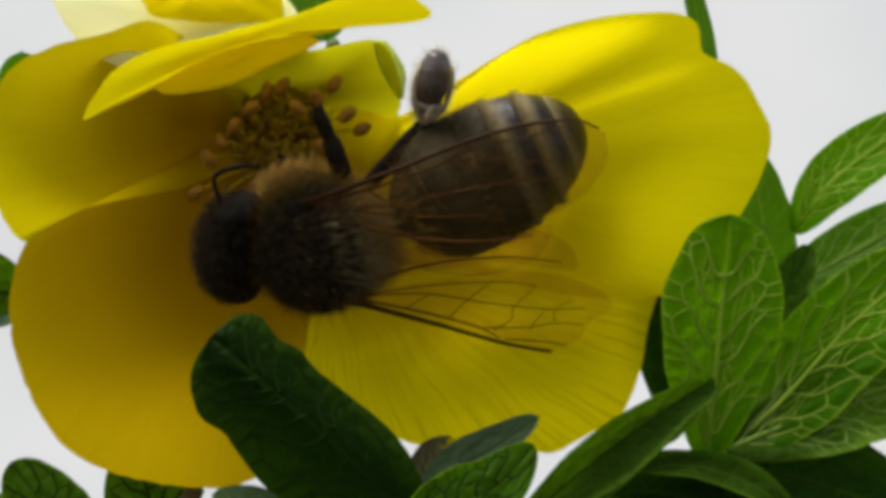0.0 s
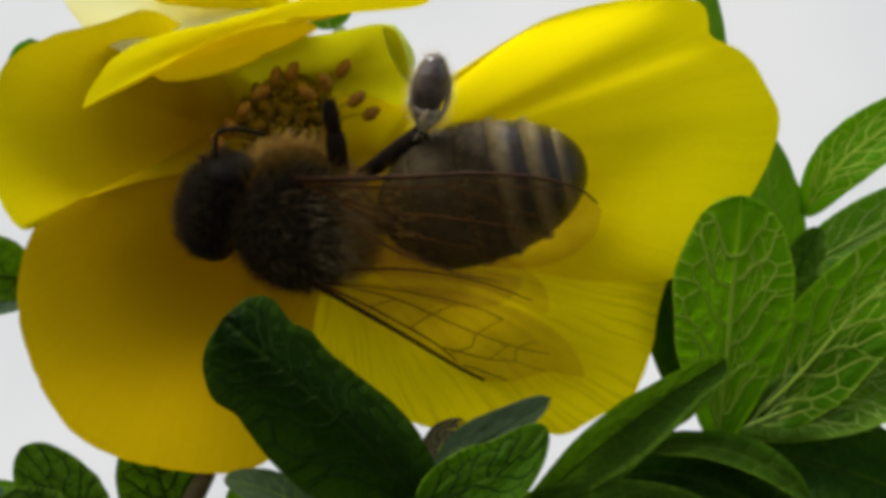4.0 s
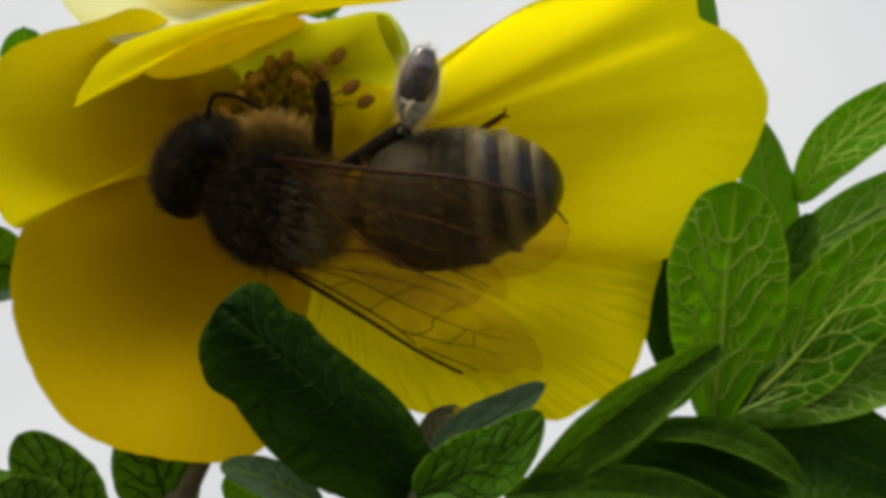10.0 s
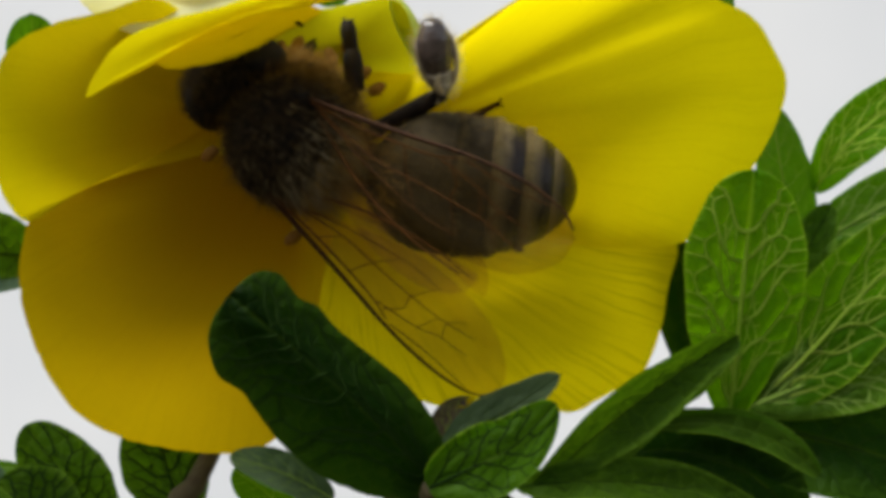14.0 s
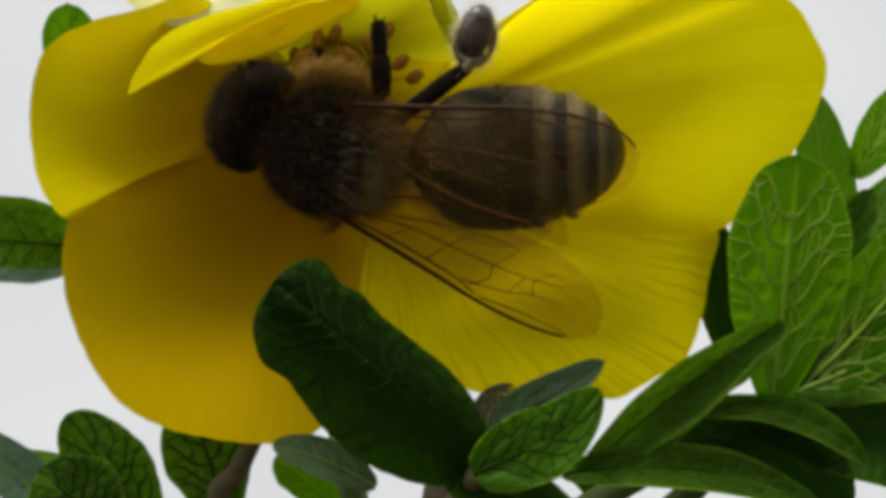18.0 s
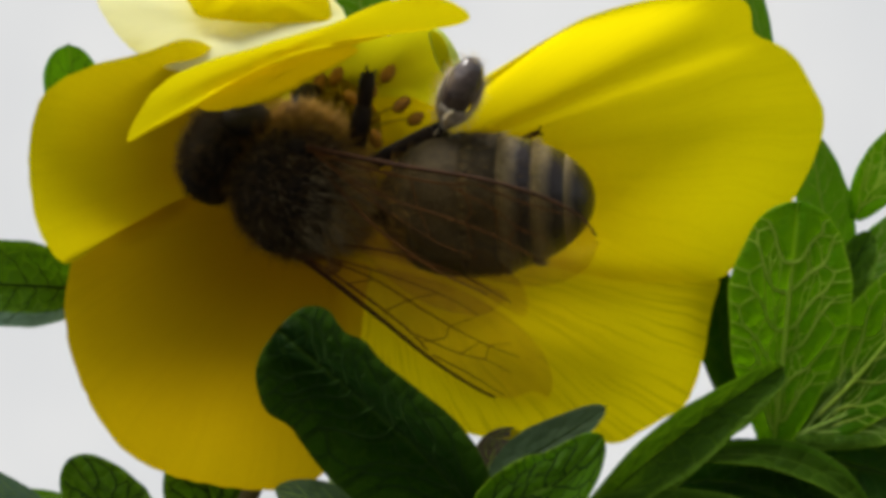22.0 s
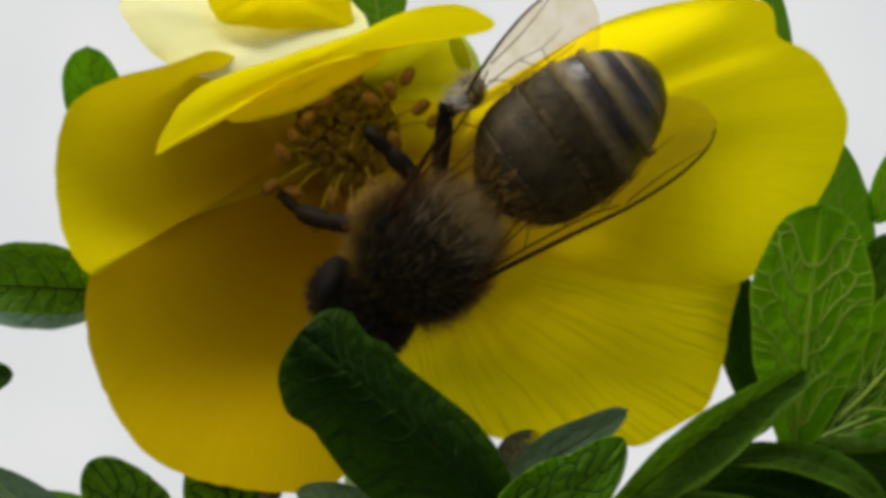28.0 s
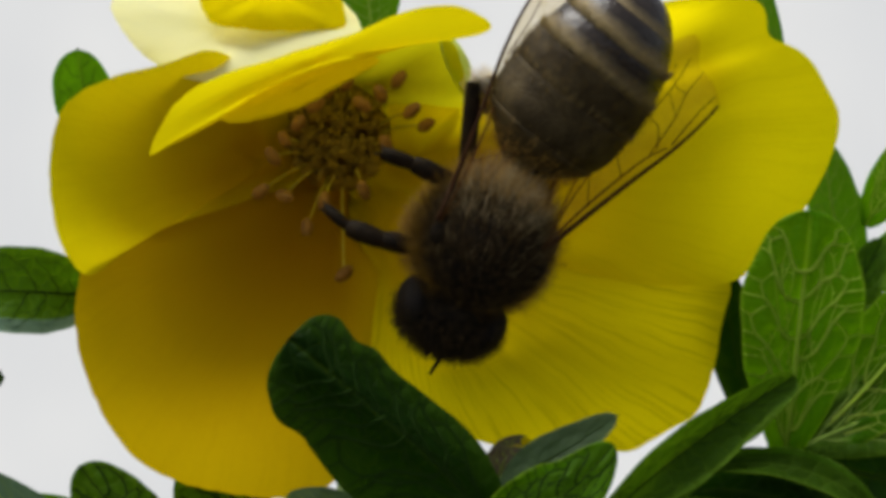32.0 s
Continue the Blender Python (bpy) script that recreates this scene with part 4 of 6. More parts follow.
part("fur", bm, FUZZ, thorax, "tan woolly fur on the sides")
bm = bmesh.new()
hairs(bm, (0, 0, -0.1), (2.25, 2.15, 1.7), 2300, 0.8, 14, (-0.5, 0, 0.05), -0.5, 0.007, (-1, 1), 0.38)
part("fur", bm, RIMFUZZ, thorax, "long soft amber fringe")

# head, hinged at the neck
head = empty("head")
head.parent = bee
bm = bmesh.new()
blob(bm, (0.98, 0, -0.35), (1.18, 1.72, 1.4), rings=18, sides=24, rough=0.08)
blob(bm, (1.55, 0, -1.1), (0.6, 0.85, 0.8), rings=10, sides=14, rough=0.08)
blob(bm, (0.75, 0, 0.75), (0.5, 0.75, 0.35), rings=10, sides=14, rough=0.1)
part("face", bm, HEADBLACK, head)
for s in (-1, 1):
    bm = bmesh.new()
    blob(bm, (0.90, 1.22 * s, -0.30), (0.95, 0.62, 1.15), (0, 0, -20 * s), 14, 18)
    part("eye", bm, EYE, head, "dark compound eye with a faint sheen")
bm = bmesh.new()
hairs(bm, (0.98, 0, -0.35), (1.2, 1.78, 1.45), 3400, 0.4, 5, (0.1, 0, 0.2), -0.3, 0.009)
part("fur", bm, DARKFUZZ, head)
bm = bmesh.new()
hairs(bm, (0.8, 0, 0.0), (0.95, 1.5, 1.2), 220, 0.40, 6, (-0.3, 0, 0.3), 0.1, 0.007)
part("fur", bm, BROWNFUZZ, head, "brown hairs on the crown")
antennae = []
for base, bend in (((1.35, -1.25, 0.0), ((0, 0, 0), (0.3, -0.6, 0.1), (0.42, -1.15, 0.1), (-0.1, -1.55, 0.1), (-0.95, -1.75, 0.0))),
                   ((1.5, 0.7, -0.4), ((0, 0, 0), (0.4, 0.5, -0.3), (0.55, 0.65, -0.7), (0.6, 0.7, -1.2), (0.6, 0.7, -1.6)))):
    bm = bmesh.new()
    tube(bm, bend, [0.07, 0.075, 0.085, 0.08, 0.06], 8, 28)
    feeler = part("antenna", bm, CHITIN, head)
    feeler.location = Vector(base) * MM
    antennae.append(feeler)
antenna_right = antennae[0]

# abdomen, hinged at the waist: six overlapping plates
abdomen = empty("abdomen")
abdomen.parent = bee
bm = bmesh.new()
tube(bm, [(0.5, 0, 0), (0.1, 0, 0), (-0.4, 0, 0)], [0.5, 0.4, 0.6], 12, 10)
part("waist", bm, CHITIN, abdomen)


def girth(s):
    """Half width of the abdomen at s from waist to tip."""
    rise = min(1.0, s / 0.30)
    fall = max(0.0, (s - 0.42) / 0.58)
    return 2.32 * (0.22 + 0.78 * math.sin(rise * math.pi / 2) ** 0.9) * max(0.0, 1 - fall ** 2.15) ** 0.5


SEGS = (0.0, 0.2, 0.42, 0.58, 0.73, 0.87, 0.995)
for k in range(6):
    s0, s1 = SEGS[k], SEGS[k + 1]
    bm = bmesh.new()
    uvl = bm.loops.layers.uv.new("UVMap")
    rows, n, sides = [], 14, 40
    for i in range(n + 1):
        f = i / n
        s = min(0.998, s0 + (s1 - s0) * f * 1.05)
        lift = 0.985 + 0.03 * f - (0.05 if i == n and k < 5 else 0)
        w = max(0.06, girth(s)) * lift
        ring = []
        for j in range(sides):
            a = 2 * math.pi * j / sides
            z = math.sin(a) * w * (0.86 if math.sin(a) > 0 else 0.8)
            ring.append(bm.verts.new((-0.30 - 7.0 * s, math.cos(a) * w, z - 0.15 - 0.5 * s * s)))
        rows.append(ring)
    for i in range(n):
        for j in range(sides):
            q = bm.faces.new((rows[i][j], rows[i][(j + 1) % sides], rows[i + 1][(j + 1) % sides], rows[i + 1][j]))
            for lp, (x, y) in zip(q.loops, ((i, j), (i, j + 1), (i + 1, j + 1), (i + 1, j))):
                lp[uvl].uv = (x / n, y / sides)
    bm.faces.new(rows[-1][::-1])
    bm.faces.new(rows[0])
    bmesh.ops.recalc_face_normals(bm, faces=bm.faces)
    part("abdomen_segment", bm, (TERGITE, TERGITE, TERGITE, BANDED, BANDED, NARROW)[k], abdomen, "brown plate with a tan hair band" if k > 2 else "dark brown plate")
bm = bmesh.new()
hairs(bm, (-1.6, 0, -0.2), (1.3, 1.9, 1.7), 800, 0.5, 7, (-1.4, 0, 0), -0.3, 0.008, (-0.7, 1))
part("fur", bm, FUZZ, abdomen, "ochre hair on the first plates")
bm = bmesh.new()
hairs(bm, (-3.4, 0, -0.25), (2.9, 2.36, 2.0), 3600, 0.28, 8, (-1.6, 0, 0), -0.3, 0.007, (-0.8, 1))
part("fur", bm, DARKFUZZ, abdomen, "fine dark brown hair")
bm = bmesh.new()
hairs(bm, (-3.3, 0, -0.25), (2.9, 2.36, 2.0), 1100, 0.34, 28, (-1.6, 0, 0), -0.3, 0.006, (-0.8, 1))
part("fur", bm, RIMFUZZ, abdomen, "sparse amber hair lying over the plates")
bm = bmesh.new()
rnd = random.Random(21)
for at, count in ((0.425, 150), (0.585, 420), (0.735, 420)):
    for k in range(count):
        a, s = rnd.uniform(-0.15, math.pi + 0.15), at + rnd.uniform(-0.012, 0.012)
        w = girth(s) * 1.005
        root = Vector((-0.30 - 7.0 * s, math.cos(a) * w, math.sin(a) * w * 0.86 - 0.15 - 0.5 * s * s))
        out = Vector((0, math.cos(a), math.sin(a)))
        tip = root + Vector((-rnd.uniform(0.18, 0.32), 0, 0)) + out * 0.05 + Vector((0, rnd.uniform(-0.05, 0.05), 0))
        tube(bm, [root, root.lerp(tip, 0.5) + out * 0.03, tip], [0.007, 0.006, 0.003], 3, 4)
part("hair_band", bm, TANFUZZ, abdomen, "pale fringe of hair along the plate edges")


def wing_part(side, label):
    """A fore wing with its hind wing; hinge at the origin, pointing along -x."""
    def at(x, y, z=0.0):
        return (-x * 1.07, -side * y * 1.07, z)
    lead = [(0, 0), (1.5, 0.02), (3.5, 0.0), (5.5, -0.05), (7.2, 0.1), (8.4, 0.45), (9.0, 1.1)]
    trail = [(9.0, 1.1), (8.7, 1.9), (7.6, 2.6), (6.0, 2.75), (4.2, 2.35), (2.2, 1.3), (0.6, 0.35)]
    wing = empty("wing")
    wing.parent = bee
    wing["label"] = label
    bm = bmesh.new()
    up, low = spline([at(*p) for p in lead], 40), spline([at(*p) for p in trail[::-1]], 40)
    grid = []
    for i in range(40):
        row = []
        for j in range(9):
            f = j / 8
            p = up[i].lerp(low[i], f)
            p.z += 0.10 * math.sin(f * math.pi * 3) * min(1, i / 12) + 0.05 * noise.noise(p * 1.3) - 0.25 * (i / 40) ** 2
            row.append(bm.verts.new(p))
        grid.append(row)
    for i in range(39):
        for j in range(8):
            bm.faces.new((grid[i][j], grid[i][j + 1], grid[i + 1][j + 1], grid[i + 1][j]))
    part("membrane", bm, WING, wing, "clear smoky membrane")
    bm = bmesh.new()
    low2 = [(0.3, 0.5), (2.0, 1.5), (4.0, 2.5), (5.6, 2.9), (6.6, 3.1), (5.8, 3.9), (4.0, 3.9), (2.0, 2.9), (0.5, 1.0)]
    ring = spline([at(*p, -0.12) for p in low2], 44, True)
    cv = bm.verts.new(at(3.2, 2.5, -0.12))
    vs = [bm.verts.new(p) for p in ring]
    for i in range(44):
        bm.faces.new((cv, vs[i], vs[(i + 1) % 44]))
    part("hind_membrane", bm, WING, wing, "clear hind wing")
    veins = [([(0, 0), (1.5, 0.02), (3.5, 0.0), (5.5, -0.05), (7.2, 0.1), (8.4, 0.45), (8.9, 0.9)], 0.105),
             ([(0, 0.08), (2.0, 0.28), (4.2, 0.3), (5.2, 0.12)], 0.085),
             ([(0.3, 0.2), (2.4, 0.95), (4.4, 1.2), (6.2, 1.5), (7.4, 1.9)], 0.05),
             ([(0.5, 0.3), (2.5, 1.3), (4.4, 2.0), (5.6, 2.2)], 0.045),
             ([(2.0, 0.28), (2.5, 0.95)], 0.04), ([(3.4, 0.3), (3.7, 1.1), (4.2, 1.95)], 0.042),
             ([(4.9, 0.3), (5.3, 0.85), (5.2, 1.3), (5.6, 2.2)], 0.04), ([(4.6, 0.32), (5.9, 0.7), (6.7, 1.1), (7.6, 1.3)], 0.04),
             ([(6.0, 0.72), (6.2, 1.5)], 0.035), ([(5.4, 0.1), (6.6, 0.35), (7.6, 0.45), (8.3, 0.5)], 0.045),
             ([(6.7, 1.1), (6.5, 1.6), (6.9, 2.1)], 0.03)]
    for pts, r in veins:
        bm = bmesh.new()
        q = [at(x, y, 0.05 - 0.25 * (x / 9) ** 2) for x, y in pts]
        tube(bm, q, [r * (1.0 if r > 0.1 else 0.6), r * (0.6 if r > 0.1 else 0.45), r * 0.28], 5, 6 * len(pts))
        part("vein", bm, EDGE if r > 0.1 else VEIN, wing)
    bm = bmesh.new()
    tube(bm, [at(0.3, 0.5, -0.1), at(2.2, 1.9, -0.1), at(4.2, 2.8, -0.1), at(6.0, 3.2, -0.1)], [0.05, 0.04, 0.02], 5, 20)
    part("vein", bm, VEIN, wing)
    return wing


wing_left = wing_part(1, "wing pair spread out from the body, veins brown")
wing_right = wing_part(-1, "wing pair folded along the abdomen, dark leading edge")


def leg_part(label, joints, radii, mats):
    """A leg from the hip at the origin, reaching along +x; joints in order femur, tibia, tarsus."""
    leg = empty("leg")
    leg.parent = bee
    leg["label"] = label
    for nm, i, mt in zip(("femur", "tibia", "tarsus"), range(len(joints) - 1), mats):
        bm = bmesh.new()
        a, b = Vector(joints[i]), Vector(joints[i + 1])
        mid = a.lerp(b, 0.5) + Vector((0, 0, 0.08))
        r = radii[i]
        taper = (0.86, 1.0, 1.05, 0.84)
        if r > 0.45:
            taper = (0.45, 0.8, 1.0, 0.9) if nm == "tibia" else (0.85, 1.0, 0.95, 0.5)
        tube(bm, [a, mid, b], [r * k for k in taper], 12, 16)
        if nm == "tarsus" and r < 0.3:
            for s in (-1, 1):
                tube(bm, [b, b + Vector((0.12, 0.14 * s, 0.05)), b + Vector((0.2, 0.16 * s, -0.1))], [0.06, 0.04, 0.02], 5, 8)
        part(nm, bm, mt, leg)
    return leg


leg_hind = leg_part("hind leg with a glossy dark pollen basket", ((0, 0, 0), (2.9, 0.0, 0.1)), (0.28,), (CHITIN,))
basket_pieces = []
for nm, a, b, rr, mt in (("tibia", (0, 0, 0), (1.1, 0.05, 0.1), (0.18, 0.32, 0.44, 0.46), SHELL), ("tarsus", (1.0, 0.05, 0.1), (2.6, 0.0, 0.05), (0.46, 0.56, 0.54, 0.26), POLLEN)):
    bm = bmesh.new()
    tube(bm, [a, Vector(a).lerp(Vector(b), 0.5) + Vector((0, 0, 0.08)), b], rr, 14, 18)
    basket_pieces.append(part(nm, bm, mt, leg_hind))
bm = bmesh.new()
for s in (-1, 1):
    tube(bm, [(0.15, 0.20 * s, 0.1), (0.7, 0.46 * s, 0.2), (1.3, 0.58 * s, 0.2), (2.0, 0.52 * s, 0.15), (2.5, 0.12 * s, 0.1)], [0.05, 0.10, 0.09, 0.08, 0.05], 7, 22)
tube(bm, [(0.25, 0.0, 0.42), (0.7, 0.06, 0.62), (1.05, -0.05, 0.66)], [0.07, 0.10, 0.05], 7, 10)
hairs(bm, (1.25, 0.0, 0.1), (1.35, 0.58, 0.45), 330, 0.42, 31, (0.3, 0, 0.0), -0.7, 0.008, (-1, 1), 0.30)
basket_pieces.append(part("basket_fringe", bm, PALEFUZZ, leg_hind, "pale amber fringe round the pollen basket"))
leg_mid = leg_part("black middle leg reaching to the stamens", ((0, 0, 0), (0.75, -0.7, 0.2), (1.95, -0.3, 0.1), (2.9, 0.1, -0.1)), (0.28, 0.33, 0.26), (CHITIN, CHITIN, CHITIN))
leg_fore = leg_part("black fore leg gripping a stamen", ((0, 0, 0), (1.1, 0.25, 0.1), (2.3, 0.3, 0.1), (3.3, 0.0, 0.0)), (0.34, 0.34, 0.2), (CHITIN, CHITIN, CHITIN))
leg_far = leg_part("other hind leg, its thin foot showing past the abdomen", ((0, 0, 0), (2.6, 0.2, -0.2), (5.3, -0.1, -0.1), (7.9, 0.0, 0.1)), (0.2, 0.14, 0.12), (CHITIN, EDGE, EDGE))
for x, y in ((0.9, 0.9), (-0.4, 1.0)):
    hidden = leg_part("black leg holding on to the petal", ((0, 0, 0), (0.7, 0.2, -0.5), (1.0, 0.1, -1.7), (1.3, 0.1, -2.6)), (0.22, 0.2, 0.13), (CHITIN, CHITIN, CHITIN))
    hidden.matrix_basis = pose(x * MM, y * MM, -1.1 * MM, 0, 0, 140)


# ---- motion ----
def motions():
    walk(bee, [
        (0.0, pose(-0.001434, 0.000600, 0.000363, -112.0, 14.5, 180.0)),
        (1.0, pose(-0.001381, 0.000600, 0.000471, -112.0, 7.7, 180.0)),
        (2.0, pose(-0.001621, 0.000600, 0.000271, -112.0, 8.8, 180.0)),
        (2.5, pose(-0.001995, 0.000600, 0.000564, -112.0, 0.6, 180.0)),
        (4.5, pose(-0.002520, 0.000600, 0.000515, -112.0, 0.4, 180.0)),
        (5.0, pose(-0.002684, 0.000600, 0.000750, -112.0, -4.9, 180.0)),
        (6.0, pose(-0.002662, 0.000600, 0.000886, -112.0, -7.2, 180.0)),
        (7.0, pose(-0.002858, 0.000600, 0.001440, -112.0, -19.4, 180.0)),
        (8.0, pose(-0.002962, 0.000600, 0.001488, -112.0, -19.9, 180.0)),
        (9.0, pose(-0.003153, 0.000600, 0.000990, -112.0, -11.6, 180.0)),
        (10.0, pose(-0.003118, 0.000600, 0.000810, -112.0, -11.7, 180.0)),
        (11.0, pose(-0.003238, 0.000600, 0.001111, -112.0, -15.5, 180.0)),
        (12.0, pose(-0.003333, 0.000600, 0.001326, -112.0, -14.3, 180.0)),
        (13.0, pose(-0.002962, 0.000600, 0.001082, -112.0, -11.4, 180.0)),
        (14.0, pose(-0.002811, 0.000600, 0.002428, -112.0, -33.1, 180.0)),
        (14.5, pose(-0.002944, 0.000600, 0.002444, -112.0, -37.6, 180.0)),
        (16.5, pose(-0.002884, 0.000600, 0.001674, -112.0, -16.8, 180.0)),
        (17.0, pose(-0.002915, 0.000600, 0.001711, -112.0, -12.0, 180.0)),
        (18.0, pose(-0.002948, 0.000600, 0.001723, -112.0, -12.9, 180.0)),
        (19.0, pose(-0.003439, 0.000600, 0.002207, -112.0, -13.7, 180.0)),
        (20.0, pose(-0.003810, 0.000600, 0.002294, -112.0, -17.2, 180.0)),
        (21.0, pose(-0.003878, 0.000600, 0.002087, -112.0, -17.0, 180.0)),
        (22.0, pose(-0.003980, 0.000600, 0.001848, -112.0, -16.9, 180.0)),
        (23.0, pose(-0.004103, 0.000600, 0.002010, -112.0, -12.1, 180.0)),
        (24.0, pose(-0.003753, 0.000600, 0.001729, -112.0, -5.8, 180.0)),
        (25.0, pose(-0.003543, 0.000600, 0.001630, -112.0, -9.0, 180.0)),
        (25.5, pose(-0.003416, 0.000600, 0.001642, -112.0, -8.4, 180.0)),
        (27.5, pose(-0.001143, 0.000600, -0.000137, -100.0, 32.4, 180.0)),
        (28.0, pose(-0.000633, 0.000600, -0.000103, -100.0, 42.4, 180.0)),
        (29.0, pose(-0.000675, 0.000600, 0.000259, -100.0, 44.6, 180.0)),
        (30.0, pose(0.000099, 0.000600, 0.000764, -100.0, 44.5, 180.0)),
        (31.0, pose(0.000737, 0.000600, 0.000870, -100.0, 45.5, 180.0)),
        (32.0, pose(0.001663, 0.000600, 0.000420, -100.0, 69.3, 180.0)),
    ])
    walk(antenna_right, [
        (0.0, pose(0.001350, -0.001250, 0.000000, 0.0, 0.0, 0.0)),
        (6.0, pose(0.001350, -0.001250, 0.000000, 0.0, 0.0, -4.0)),
        (8.0, pose(0.001350, -0.001250, 0.000000, 0.0, 0.0, 4.0)),
        (11.0, pose(0.001350, -0.001250, 0.000000, 0.0, 0.0, 0.0)),
        (14.5, pose(0.001350, -0.001250, 0.000000, 0.0, 0.0, 10.0)),
        (20.0, pose(0.001350, -0.001250, 0.000000, 0.0, 0.0, 6.0)),
        (25.5, pose(0.001350, -0.001250, 0.000000, 0.0, 0.0, 0.0)),
        (26.5, pose(0.001350, -0.001250, 0.000000, 0.0, 0.0, 80.0)),
        (27.5, pose(0.001350, -0.001250, 0.000000, 0.0, 0.0, 160.0)),
        (30.0, pose(0.001350, -0.001250, 0.000000, 0.0, 0.0, 164.0)),
        (32.0, pose(0.001350, -0.001250, 0.000000, 0.0, 0.0, 160.0)),
    ])
    walk(head, [
        (0.0, pose(0.001900, -0.000100, -0.000100, 0.0, 8.0, -22.2)),
        (1.0, pose(0.001900, -0.000100, -0.000100, 0.0, 8.0, -23.2)),
        (2.0, pose(0.001900, -0.000100, -0.000100, 0.0, 8.0, -21.0)),
        (2.5, pose(0.001900, -0.000100, -0.000100, 0.0, 8.0, -21.9)),
        (4.5, pose(0.001900, -0.000100, -0.000100, 0.0, 8.0, -23.1)),
        (5.0, pose(0.001900, -0.000100, -0.000100, 0.0, 8.0, -21.9)),
        (6.0, pose(0.001900, -0.000100, -0.000100, 0.0, 8.0, -22.1)),
        (7.0, pose(0.001900, -0.000100, -0.000100, 0.0, 8.0, -26.0)),
        (8.0, pose(0.001900, -0.000100, -0.000100, 0.0, 8.0, -31.0)),
        (9.0, pose(0.001900, -0.000100, -0.000100, 0.0, 8.0, -21.0)),
        (10.0, pose(0.001900, -0.000100, -0.000100, 0.0, 8.0, -26.9)),
        (11.0, pose(0.001900, -0.000100, -0.000100, 0.0, 8.0, -26.7)),
        (12.0, pose(0.001900, -0.000100, -0.000100, 0.0, 8.0, -27.9)),
        (13.0, pose(0.001900, -0.000100, -0.000100, 0.0, 8.0, -24.3)),
        (14.0, pose(0.001900, -0.000100, -0.000100, 0.0, 8.0, -18.5)),
        (14.5, pose(0.001900, -0.000100, -0.000100, 0.0, 8.0, -18.6)),
        (16.5, pose(0.001900, -0.000100, -0.000100, 0.0, 8.0, -18.2)),
        (17.0, pose(0.001900, -0.000100, -0.000100, 0.0, 8.0, -19.3)),
        (18.0, pose(0.001900, -0.000100, -0.000100, 0.0, 8.0, -15.4)),
        (19.0, pose(0.001900, -0.000100, -0.000100, 0.0, 8.0, -17.6)),
        (20.0, pose(0.001900, -0.000100, -0.000100, 0.0, 8.0, -20.5)),
        (21.0, pose(0.001900, -0.000100, -0.000100, 0.0, 8.0, -18.4)),
        (22.0, pose(0.001900, -0.000100, -0.000100, 0.0, 8.0, -18.6)),
        (23.0, pose(0.001900, -0.000100, -0.000100, 0.0, 8.0, -18.3)),
        (24.0, pose(0.001900, -0.000100, -0.000100, 0.0, 8.0, -14.1)),
        (25.0, pose(0.001900, -0.000100, -0.000100, 0.0, 8.0, -7.9)),
        (25.5, pose(0.001900, -0.000100, -0.000100, 0.0, 8.0, -8.1)),
        (27.5, pose(0.001900, -0.000100, -0.000100, 0.0, 8.0, -8.1)),
        (28.0, pose(0.001900, -0.000100, -0.000100, 0.0, 8.0, 8.6)),
        (29.0, pose(0.001900, -0.000100, -0.000100, 0.0, 8.0, 6.3)),
        (30.0, pose(0.001900, -0.000100, -0.000100, 0.0, 8.0, -7.5)),
        (31.0, pose(0.001900, -0.000100, -0.000100, 0.0, 8.0, -6.0)),
        (32.0, pose(0.001900, -0.000100, -0.000100, 0.0, 8.0, -0.4)),
    ])
